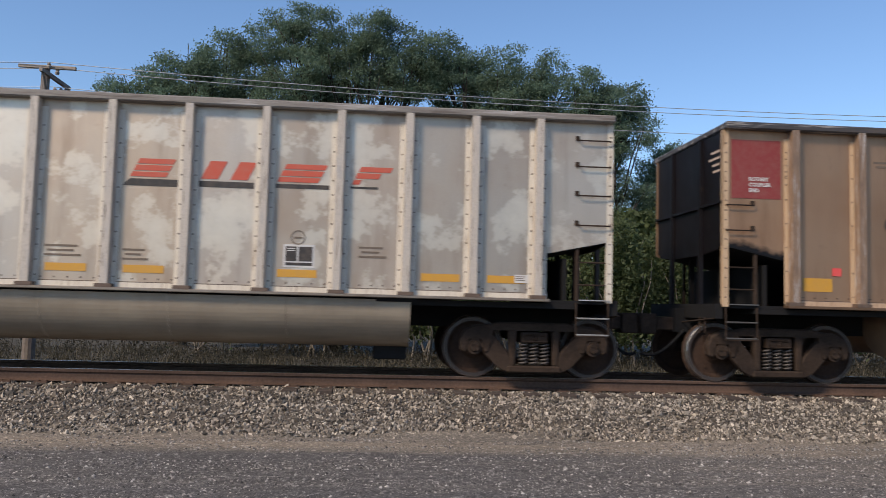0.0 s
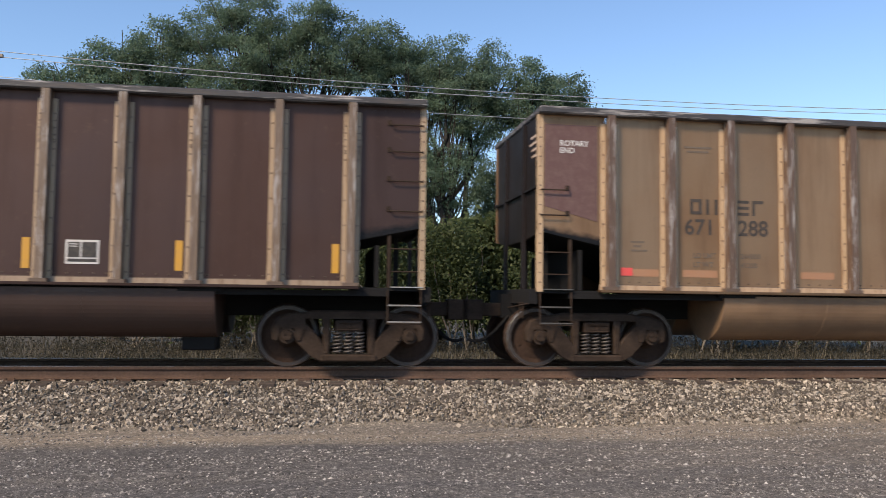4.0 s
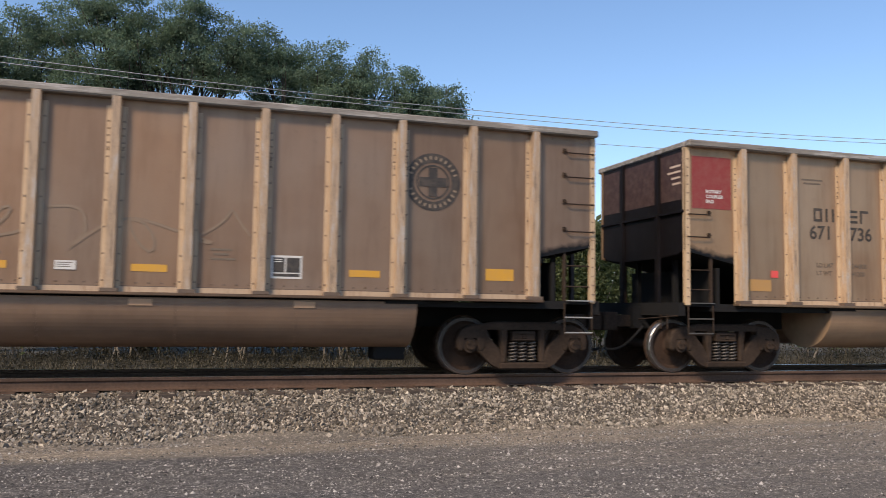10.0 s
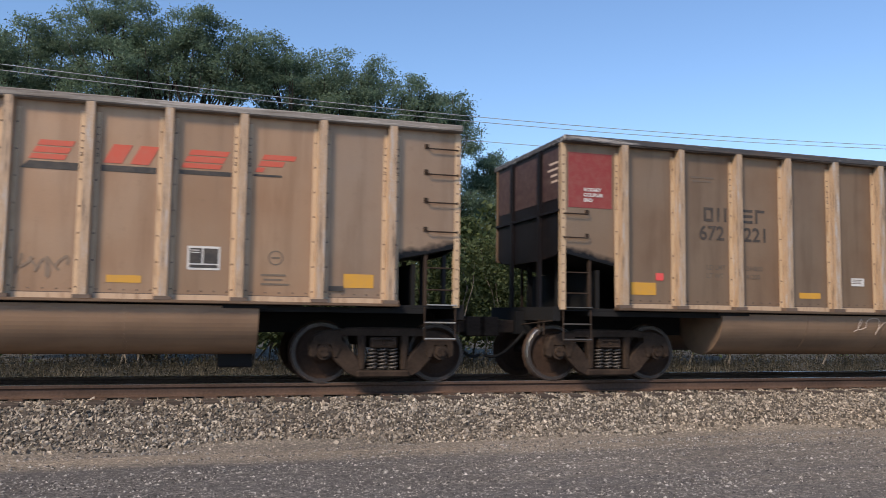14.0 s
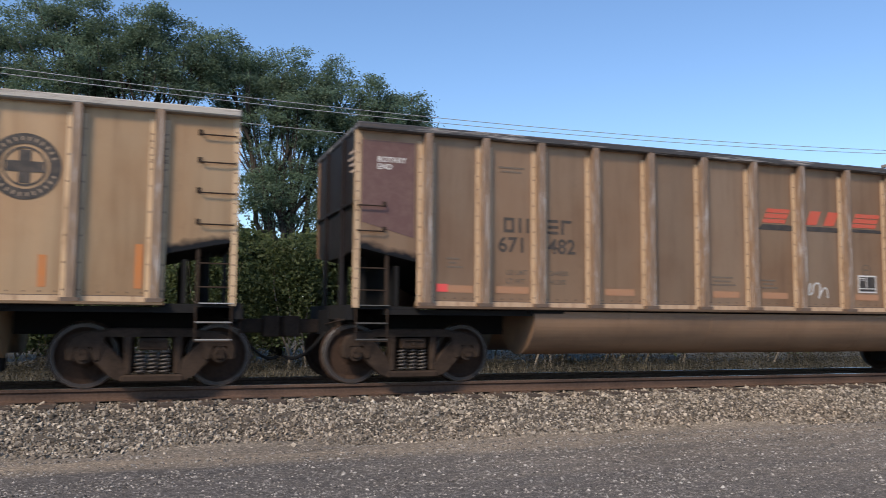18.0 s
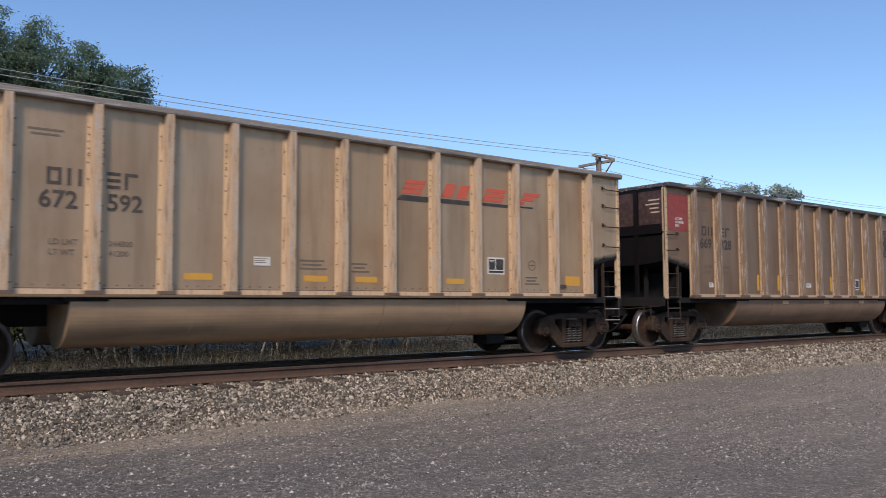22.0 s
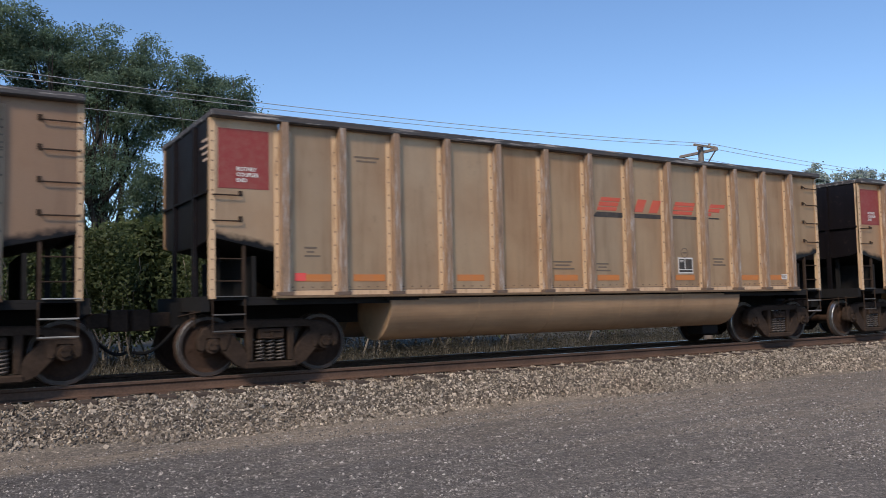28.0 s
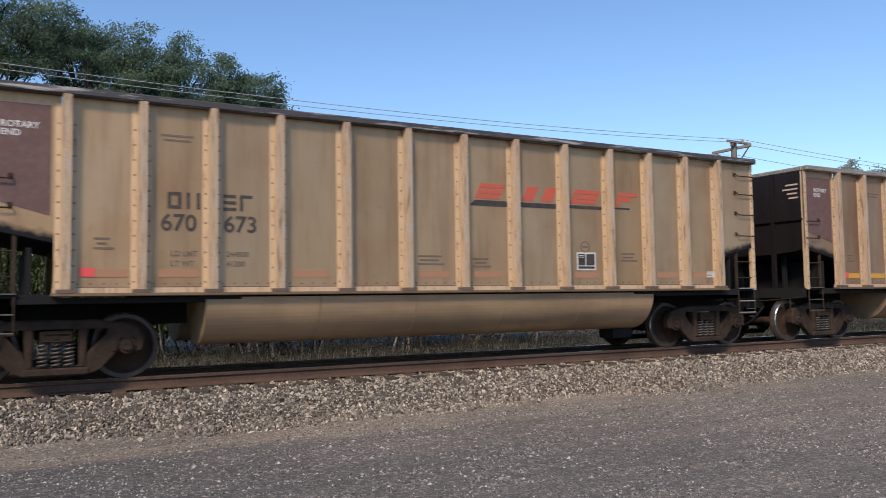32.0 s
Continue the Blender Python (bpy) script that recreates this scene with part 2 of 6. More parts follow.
def flat_paint(name, colour, rough=0.6):
    """Paint with the dust of the car over it."""
    m, n, l, b = mat(name)
    f = noise_node(n, l, 9, 5, 0.7, shifted(n, l))
    col = mix(n, l, colour, (0.26, 0.19, 0.14), ramp(n, l, f.outputs[0], [(0.42, 0.04), (0.85, 0.34)]))
    l.new(col, b.inputs["Base Color"])
    b.inputs["Roughness"].default_value = rough
    return m


P_RED = flat_paint("red_paint", (0.208, 0.024, 0.024))
P_MAROON = flat_paint("maroon_paint", (0.100, 0.048, 0.045))
P_WHITE = flat_paint("white_paint", (0.576, 0.560, 0.544))
P_BLACK = flat_paint("black_paint", (0.018, 0.018, 0.019))
P_YELLOW = flat_paint("yellow_paint", (0.528, 0.272, 0.024))
P_OCHRE = flat_paint("faded_ochre_paint", (0.390, 0.215, 0.070))
P_ORANGE = flat_paint("orange_paint", (0.440, 0.152, 0.032))
P_LOGO = flat_paint("orange_red_paint", (0.480, 0.075, 0.040))
P_LETTER = flat_paint("brownish_black_lettering", (0.032, 0.025, 0.021))
P_FADED = flat_paint("faded_lettering", (0.125, 0.092, 0.066))
P_PINK = flat_paint("red_reflector", (0.680, 0.064, 0.064))
P_EMBLEM = flat_paint("faded_emblem_paint", (0.017, 0.015, 0.015))
P_TICK = flat_paint("dusty_tan_paint", (0.240, 0.176, 0.120))
P_PALEORANGE = flat_paint("faded_orange_paint", (0.336, 0.172, 0.092))
P_PALERED = flat_paint("faint_red_spray", (0.240, 0.104, 0.068))
P_PEACH = flat_paint("peach_reflective_tape", (0.480, 0.288, 0.168))
P_CYAN = flat_paint("cyan_spray_paint", (0.048, 0.440, 0.480))
P_GREEN = flat_paint("green_paint", (0.032, 0.088, 0.064))
P_ENDRED = flat_paint("dark_red_paint", (0.030, 0.011, 0.012))
P_ENDGREEN = flat_paint("dark_green_paint", (0.014, 0.036, 0.027))
P_FADEDWHITE = flat_paint("worn_pinkish_paint", (0.136, 0.108, 0.092))
P_TAN = flat_paint("pale_weathered_paint", (0.448, 0.368, 0.296))
P_CREAM = flat_paint("cream_tag", (0.496, 0.384, 0.304))


# ---- mesh helpers ----
def box(bm, x0, x1, y0, y1, z0, z1):
    vs = [bm.verts.new((x, y, z)) for x in (x0, x1) for y in (y0, y1) for z in (z0, z1)]
    for f in ((0, 1, 3, 2), (4, 6, 7, 5), (0, 4, 5, 1), (2, 3, 7, 6), (0, 2, 6, 4), (1, 5, 7, 3)):
        bm.faces.new([vs[i] for i in f])
    return bm


def prism(bm, pts, a0, a1, axis='y'):
    """A polygon drawn in the two other axes, drawn out along axis from a0 to a1."""
    def place(u, v, a):
        return {'y': (u, a, v), 'x': (a, u, v), 'z': (u, v, a)}[axis]
    lo, hi = [bm.verts.new(place(u, v, a0)) for u, v in pts], [bm.verts.new(place(u, v, a1)) for u, v in pts]
    k = len(pts)
    bm.faces.new(lo)
    bm.faces.new(hi[::-1])
    for i in range(k):
        bm.faces.new((lo[i], lo[(i + 1) % k], hi[(i + 1) % k], hi[i]))
    return bm


def rod(bm, p0, p1, r0, r1=None, seg=8, caps=True):
    p0, p1 = Vector(p0), Vector(p1)
    r1 = r0 if r1 is None else r1
    d = (p1 - p0).normalized()
    u = d.orthogonal().normalized()
    v = d.cross(u)
    rings = []
    for p, r in ((p0, r0), (p1, r1)):
        rings.append([bm.verts.new(p + r * (math.cos(2 * math.pi * i / seg) * u + math.sin(2 * math.pi * i / seg) * v)) for i in range(seg)])
    for i in range(seg):
        j = (i + 1) % seg
        bm.faces.new((rings[0][i], rings[0][j], rings[1][j], rings[1][i]))
    if caps:
        bm.faces.new(rings[0][::-1])
        bm.faces.new(rings[1])
    return bm


def tube(bm, pts, r, seg=6):
    """One bent tube along the points."""
    pts = [Vector(p) for p in pts]
    rings = []
    u = None
    for i, p in enumerate(pts):
        d = ((pts[min(i + 1, len(pts) - 1)] - p).normalized() + (p - pts[max(i - 1, 0)]).normalized()).normalized()
        u = d.orthogonal().normalized() if u is None else (u - d * u.dot(d)).normalized()
        v = d.cross(u)
        rings.append([bm.verts.new(p + r * (math.cos(2 * math.pi * q / seg) * u + math.sin(2 * math.pi * q / seg) * v)) for q in range(seg)])
    for a, b in zip(rings, rings[1:]):
        for q in range(seg):
            bm.faces.new((a[q], a[(q + 1) % seg], b[(q + 1) % seg], b[q]))
    bm.faces.new(rings[0][::-1])
    bm.faces.new(rings[-1])
    return bm


def lathe(bm, profile, seg=32, axis='y', slots=None):
    """Turn (radius, along) pairs about an axis."""
    rings = []
    for r, a in profile:
        ring = []
        for i in range(seg):
            c, s = r * math.cos(2 * math.pi * i / seg), r * math.sin(2 * math.pi * i / seg)
            ring.append(bm.verts.new({'y': (c, a, s), 'z': (c, s, a), 'x': (a, c, s)}[axis]))
        rings.append(ring)
    for q, (r0, r1) in enumerate(zip(rings, rings[1:])):
        for i in range(seg):
            f = bm.faces.new((r0[i], r0[(i + 1) % seg], r1[(i + 1) % seg], r1[i]))
            if slots:
                f.material_index = slots[q]
    return bm


def studs(bm, spots, r=0.014, h=0.010, slot=0):
    """Rivet heads on a side sheet that faces -y."""
    for x, y, z in spots:
        tip = [bm.verts.new((x + r * 0.55 * math.cos(a), y - h, z + r * 0.55 * math.sin(a))) for a in (0.8, 2.37, 3.94, 5.5)]
        foot = [bm.verts.new((x + r * math.cos(a), y, z + r * math.sin(a))) for a in (0.8, 2.37, 3.94, 5.5)]
        bm.faces.new(tip).material_index = slot
        for i in range(4):
            bm.faces.new((foot[i], foot[(i + 1) % 4], tip[(i + 1) % 4], tip[i])).material_index = slot


def mesh_of(name, bm, *mats, smooth=False, bevel=0.0):
    if bevel:
        bmesh.ops.bevel(bm, geom=list(bm.edges), offset=bevel, segments=1, affect='EDGES')
    bmesh.ops.recalc_face_normals(bm, faces=list(bm.faces))
    me = bpy.data.meshes.new(name)
    bm.to_mesh(me)
    bm.free()
    for m in mats:
        me.materials.append(m)
    if smooth:
        me.polygons.foreach_set("use_smooth", [True] * len(me.polygons))
    return me


def put(name, me, parent=None, at=(0, 0, 0), label=""):
    ob = new(name, me)
    ob.location = at
    if parent is not None:
        ob.parent = parent
    if label:
        ob["label"] = label
    return ob


def part(name, bm, material, parent, label="", smooth=False, bevel=0.0):
    return put(name, mesh_of(name, bm, material, smooth=smooth, bevel=bevel), parent, label=label)


def thing(name, label, category, group="", at=(0, 0, 0), kind=""):
    ob = new(name)
    ob.empty_display_size = 0.3
    ob.location = at
    return tagged(ob, label, category, group, kind)


def raw_mesh(name, verts, faces, material, smooth=False):
    """A mesh from number arrays; faces: n by 3 or n by 4."""
    me = bpy.data.meshes.new(name)
    verts, faces = np.asarray(verts, np.float32), np.asarray(faces, np.int32)
    k = faces.shape[1]
    me.vertices.add(len(verts))
    me.vertices.foreach_set("co", verts.ravel())
    me.loops.add(faces.size)
    me.loops.foreach_set("vertex_index", faces.ravel())
    me.polygons.add(len(faces))
    me.polygons.foreach_set("loop_start", np.arange(0, faces.size, k, dtype=np.int32))
    me.polygons.foreach_set("use_smooth", np.full(len(faces), smooth))
    me.update(calc_edges=True)
    me.materials.append(material)
    return me


# ---- ground, ballast, track ----
def gravel_material():
    """Dark gravel of the road, paler brown dirt towards the ballast, dry soil and grass beyond the track."""
    m, n, l, b = mat("ground_gravel")
    c = n.new("ShaderNodeTexCoord")
    sep = n.new("ShaderNodeSeparateXYZ")
    l.new(c.outputs["Object"], sep.inputs[0])
    wob, fine, mid = noise_node(n, l, 0.6, 4, 0.6, c.outputs["Object"]), noise_node(n, l, 62, 5, 0.75, c.outputs["Object"]), noise_node(n, l, 7, 4, 0.65, c.outputs["Object"])
    patch = noise_node(n, l, 0.35, 4, 0.6, c.outputs["Object"])
    road = ramp(n, l, fine.outputs[0], [(0.34, (0.046, 0.043, 0.042)), (0.50, (0.100, 0.092, 0.086)), (0.66, (0.200, 0.183, 0.166))])
    chips = []
    for k in (26.0, 58.0):                            # packed stone chips, each its own grey
        v = n.new("ShaderNodeTexVoronoi")
        v.inputs["Scale"].default_value = k
        l.new(c.outputs["Object"], v.inputs["Vector"])
        s = n.new("ShaderNodeSeparateColor")
        l.new(v.outputs["Color"], s.inputs[0])
        chips.append(ramp(n, l, s.outputs[0], [(0.0, 0.55), (0.45, 0.85), (0.80, 1.25), (0.93, 1.5), (1.0, 2.6)]))
    road = mix(n, l, mix(n, l, road, chips[0], 0.75, 'MULTIPLY'), chips[1], 0.8, 'MULTIPLY')
    road = mix(n, l, road, ramp(n, l, mid.outputs[0], [(0.3, 0.75), (0.7, 1.15)]), 0.7, 'MULTIPLY')
    dirt = ramp(n, l, fine.outputs[0], [(0.32, (0.098, 0.081, 0.064)), (0.50, (0.189, 0.160, 0.127)), (0.68, (0.315, 0.269, 0.215))])
    soil = ramp(n, l, mid.outputs[0], [(0.30, (0.020, 0.017, 0.010)), (0.5, (0.046, 0.038, 0.022)), (0.72, (0.086, 0.069, 0.043))])
    wig = n.new("ShaderNodeMath")
    wig.operation = 'MULTIPLY_ADD'
    wig.inputs[1].default_value = 0.45
    l.new(wob.outputs[0], wig.inputs[0])
    l.new(sep.outputs["Y"], wig.inputs[2])
    edge = n.new("ShaderNodeMapRange")
    edge.inputs["From Min"].default_value, edge.inputs["From Max"].default_value = 9.95, 10.35
    l.new(wig.outputs[0], edge.inputs["Value"])
    along = n.new("ShaderNodeMapRange")               # the road colour blends into the paler dirt colour along x
    along.inputs["From Min"].default_value, along.inputs["From Max"].default_value, along.inputs["To Max"].default_value = 1.0, 15.0, 1.0
    l.new(sep.outputs["X"], along.inputs["Value"])
    dirt = mix(n, l, mix(n, l, dirt, chips[0], 0.55, 'MULTIPLY'), chips[1], 0.55, 'MULTIPLY')
    road = mix(n, l, road, dirt, along.outputs[0])
    near = mix(n, l, road, dirt, edge.outputs[0])
    near = mix(n, l, near, ramp(n, l, patch.outputs[0], [(0.35, 0.8), (0.65, 1.12)]), 0.6, 'MULTIPLY')
    lanes = n.new("ShaderNodeMapping")                # faint bands along the road
    lanes.inputs["Scale"].default_value = (0.10, 1.5, 1.0)
    l.new(c.outputs["Object"], lanes.inputs["Vector"])
    band = noise_node(n, l, 1.0, 4, 0.6, lanes.outputs["Vector"])
    near = mix(n, l, near, ramp(n, l, band.outputs[0], [(0.35, (0.78, 0.79, 0.82)), (0.65, (1.16, 1.13, 1.08))]), 0.9, 'MULTIPLY')
    bed = n.new("ShaderNodeMapRange")                 # ground darkened under the ballast, painting shade into the gaps between stones
    bed.inputs["From Min"].default_value, bed.inputs["From Max"].default_value = 11.35, 11.55
    l.new(wig.outputs[0], bed.inputs["Value"])
    near = mix(n, l, near, (0.075, 0.062, 0.050), bed.outputs[0])
    far = n.new("ShaderNodeMapRange")
    far.inputs["From Min"].default_value, far.inputs["From Max"].default_value = 16.2, 17.0
    l.new(wig.outputs[0], far.inputs["Value"])
    l.new(mix(n, l, near, soil, far.outputs[0]), b.inputs["Base Color"])
    b.inputs["Roughness"].default_value = 0.95
    bump(n, l, b, fine.outputs[0], 0.6, 0.012)
    return m


def stone_material(name, lo, mid, hi, warm):
    m, n, l, b = mat(name)
    g = n.new("ShaderNodeNewGeometry")
    c = n.new("ShaderNodeTexCoord")
    f = noise_node(n, l, 60, 3, 0.6, c.outputs["Object"])
    big = noise_node(n, l, 0.5, 3, 0.6, c.outputs["Object"])
    col = ramp(n, l, g.outputs["Random Per Island"], [(0.0, lo), (0.45, mid), (0.85, hi), (1.0, tuple(min(1, 1.6 * x) for x in hi))])
    col = mix(n, l, col, warm, ramp(n, l, big.outputs[0], [(0.42, 0.0), (0.75, 0.45)]), 'MULTIPLY')
    col = mix(n, l, col, ramp(n, l, f.outputs[0], [(0.35, 0.75), (0.65, 1.15)]), 0.7, 'MULTIPLY')
    l.new(col, b.inputs["Base Color"])
    b.inputs["Roughness"].default_value = 0.9
    return m


M_GROUND = gravel_material()
M_BALLAST = stone_material("crushed_rock", (0.052, 0.043, 0.034), (0.180, 0.152, 0.122), (0.345, 0.300, 0.246), (1.0, 0.89, 0.78))
M_PEBBLE = stone_material("road_pebbles", (0.032, 0.030, 0.029), (0.100, 0.092, 0.086), (0.300, 0.280, 0.255), (1.0, 0.94, 0.88))


def ground_profile(y):
    """Height of the ground sheet across the track."""
    pts = [(-400, 0.0), (10.9, 0.0), (12.05, 0.385), (12.35, 0.435), (14.65, 0.435), (15.0, 0.385), (16.6, -0.05), (18, -0.1), (60, 0.0), (2500, 0.0)]
    return np.interp(y, [p[0] for p in pts], [p[1] for p in pts])


def build_ground():
    ys = np.concatenate([[-400, -60, -10, 0, 4], np.arange(6, 18, 0.12), np.arange(18, 60, 1.0), [80, 120, 250, 600, 2500]])
    xs = np.concatenate([[-2500, -600, -200, -80, -40], np.arange(-20, 60, 0.5), [70, 90, 140, 250, 600, 2500]])
    gx, gy = np.meshgrid(xs, ys)
    gz = ground_profile(gy)
    rng = np.random.default_rng(4)
    near = (np.abs(gx) < 60) & (gy < 60) & (gy > 5)
    gz = gz + near * rng.normal(0, 0.006, gx.shape) + near * (gy > 17) * (0.05 * np.sin(gx * 0.9) * np.sin(gy * 0.7) + rng.normal(0, 0.02, gx.shape))
    nx = len(xs)
    i, j = np.meshgrid(np.arange(nx - 1), np.arange(len(ys) - 1))
    a = (j * nx + i).ravel()
    me = raw_mesh("ground", np.stack([gx, gy, gz], -1).reshape(-1, 3), np.stack([a, a + 1, a + nx + 1, a + nx], 1), M_GROUND, True)
    tagged(new("ground", me), "dark gravel road with a paler dirt verge and dry weedy soil", "ground", kind="structure")


def pebbles(name, x, y, size, material, seed):
    """Small half-buried stones (four faces over the ground each) as one mesh."""
    rng = np.random.default_rng(seed)
    n = len(x)
    a = rng.uniform(0, 6.28, (n, 1)) + np.arange(4) * 1.571 + rng.uniform(-0.4, 0.4, (n, 4))
    r = size[:, None] * rng.uniform(0.45, 0.85, (n, 4))
    foot = np.stack([x[:, None] + 1.15 * r * np.cos(a), y[:, None] + r * np.sin(a), np.full((n, 4), -0.003)], 2)
    tip = np.stack([x + rng.uniform(-0.25, 0.25, n) * size, y + rng.uniform(-0.25, 0.25, n) * size, size * rng.uniform(0.28, 0.62, n)], 1)[:, None]
    f = np.array([(0, 1, 4), (1, 2, 4), (2, 3, 4), (3, 0, 4)])[None] + 5 * np.arange(n)[:, None, None]
    return raw_mesh(name, np.concatenate([foot, tip], 1).reshape(-1, 3), f.reshape(-1, 3), material)


def stones(name, x, y, z, size, material, seed, flat=0.75):
    """Angular stones (eight triangles each) as one mesh."""
    rng = np.random.default_rng(seed)
    n = len(x)
    base = np.array([(1, 0, 0), (-1, 0, 0), (0, 1, 0), (0, -1, 0), (0, 0, 1), (0, 0, -1)], float) * 0.62
    tri = np.array([(0, 2, 4), (2, 1, 4), (1, 3, 4), (3, 0, 4), (2, 0, 5), (1, 2, 5), (3, 1, 5), (0, 3, 5)])
    v = base[None] * rng.uniform(0.6, 1.15, (n, 6, 1)) + rng.uniform(-0.22, 0.22, (n, 6, 3))
    v *= (size[:, None] * rng.uniform(0.7, 1.3, (n, 3)) * np.array([1.15, 1.0, flat]))[:, None]
    q = rng.normal(size=(n, 4))
    q[:, 1:3] *= 0.55
    q /= np.linalg.norm(q, axis=1)[:, None]
    w, a, b, c = q.T
    R = np.stack([1 - 2 * (b * b + c * c), 2 * (a * b - w * c), 2 * (a * c + w * b), 2 * (a * b + w * c), 1 - 2 * (a * a + c * c), 2 * (b * c - w * a),
                  2 * (a * c - w * b), 2 * (b * c + w * a), 1 - 2 * (a * a + b * b)], 1).reshape(n, 3, 3)
    v = np.einsum('nij,nkj->nki', R, v) + np.stack([x, y, z], 1)[:, None]
    f = tri[None] + 6 * np.arange(n)[:, None, None]
    return raw_mesh(name, v.reshape(-1, 3), f.reshape(-1, 3), material)


def build_ballast():
    rng = np.random.default_rng(11)
    sets = []
    for x0, x1, per in ((-10, 20, 2300), (20, 42, 900), (42, 110, 150), (-40, -10, 150)):
        n = int((x1 - x0) * per)
        x, y = rng.uniform(x0, x1, n), rng.uniform(10.88, 12.68, n)
        ragged = 0.16 * np.sin(x * 1.3) * np.sin(x * 0.37 + 1) + rng.normal(0, 0.06, n)
        keep = y > 11.0 + ragged
        x, y = x[keep], y[keep]
        grow = {2300: 1.0, 900: 1.4}.get(per, 2.2)
        size = rng.gamma(7, 0.0047, len(x)).clip(0.014, 0.070) * grow
        sets.append((x, y, ground_profile(y) + size * 0.20 + rng.uniform(-0.008, 0.008, len(x)), size))
    n = 5000
    x, y = rng.uniform(-14, 30, n), rng.uniform(12.85, 16.0, n)
    size = rng.gamma(9, 0.0062, n).clip(0.02, 0.10)
    sets.append((x, y, ground_profile(y) + size * 0.2, size))
    x, y, z, s = (np.concatenate([q[i] for q in sets]) for i in range(4))
    tagged(new("ballast", stones("ballast", x, y, z, s, M_BALLAST, 5)), "grey and brown crushed rock ballast banked along the track", "ballast", kind="stuff")
    # loose gravel on the road and the verge
    xs, ys = [], []
    for x0, x1, y0, y1, n in ((-9, 12, 4.6, 11.1, 80000), (12, 24, 3.0, 11.1, 30000), (24, 60, 0, 11.1, 14000), (60, 140, -20, 11, 6000)):
        xs.append(rng.uniform(x0, x1, n))
        ys.append(rng.uniform(y0, y1, n))
    x, y = np.concatenate(xs), np.concatenate(ys)
    s = rng.gamma(4, 0.0034, len(x)).clip(0.007, 0.038) * np.interp(x, [10, 30, 80], [1, 1.4, 2.4])
    tagged(new("road_gravel", pebbles("road_gravel", x, y, s, M_PEBBLE, 6)), "small loose grey stones scattered over the dark road", "gravel", kind="stuff")


def build_track():
    prof = [(-0.076, 0), (0.076, 0), (0.076, 0.012), (0.014, 0.034), (0.009, 0.06), (0.009, 0.118), (0.036, 0.138), (0.037, 0.170), (0.030, 0.18), (-0.030, 0.18), (-0.037, 0.170), (-0.036, 0.138),
            (-0.009, 0.118), (-0.009, 0.06), (-0.014, 0.034), (-0.076, 0.012)]
    for y in (TRACK_Y - 0.755, TRACK_Y + 0.755):
        rail = thing("rail", "rust-brown steel rail with a polished head, spiked to the ties", "rail", "rails of the track", (0, y, BASE_Z))
        bm = bmesh.new()
        prism(bm, prof, -400, 400, 'x')
        part("rail_body", bm, M_RAIL, rail)
        bm = bmesh.new()
        box(bm, -400, 400, -0.031, 0.031, 0.1805, 0.1825)
        part("running_surface", bm, M_RAILTOP, rail, "bright polished running surface")
    ties = thing("track_ties", "dark creosoted wooden ties half buried in ballast", "railway ties", kind="structure")
    bm = bmesh.new()
    box(bm, -0.115, 0.115, -1.29, 1.29, -0.17, 0)
    me = mesh_of("tie", bm, M_TIE, bevel=0.01)
    bm = bmesh.new()
    box(bm, -0.09, 0.09, -0.17, 0.17, 0, 0.014)
    for sx in (-0.055, 0.055):
        box(bm, sx - 0.012, sx + 0.012, -0.105, -0.078, 0.014, 0.034)
        box(bm, sx - 0.012, sx + 0.012, 0.078, 0.105, 0.014, 0.034)
    plate = mesh_of("tie_plate", bm, M_RAIL)
    rng = random.Random(3)
    for i in range(150):
        x = -16 + 0.51 * i + rng.uniform(-0.03, 0.03)
        t = put("tie", me, ties, (x, TRACK_Y + rng.uniform(-0.03, 0.03), BASE_Z - 0.014))
        if x < 45:
            put("tie_plate", plate, t, (0, -0.755, 0))


build_ground()
build_ballast()
build_track()


# ---- the coal car, built once ----
SHEET_Y = -1.46                                  # outer face of the side sheets
NEW_BAYS, OLD_BAYS = (1.08, 1.04, 1.12, 1.00, 1.005, 0.99, 0.985), (1.12, 0.95, 0.965, 0.985, 1.065, 1.075, 1.06)


def post_line(bays):
    """The thirteen posts of a side, from the widths of the bays of one half."""
    xs = [-HALF]
    for w in (*bays, *bays[::-1]):
        xs.append(xs[-1] + w)
    return xs[1:-1]


NEW_POSTS, OLD_POSTS = post_line(NEW_BAYS), post_line(OLD_BAYS)
POSTS = list(NEW_POSTS)                          # posts of the car in hand
TOP_Z, SHEET_TOP, SHEET_LOW = 3.93, 3.82, 1.33   # above the rail head


def bay(i):
    """Left and right ends of bay i of the side, between the posts."""
    edges = [-HALF + 0.10] + POSTS + [HALF - 0.10]
    return edges[i], edges[i + 1]


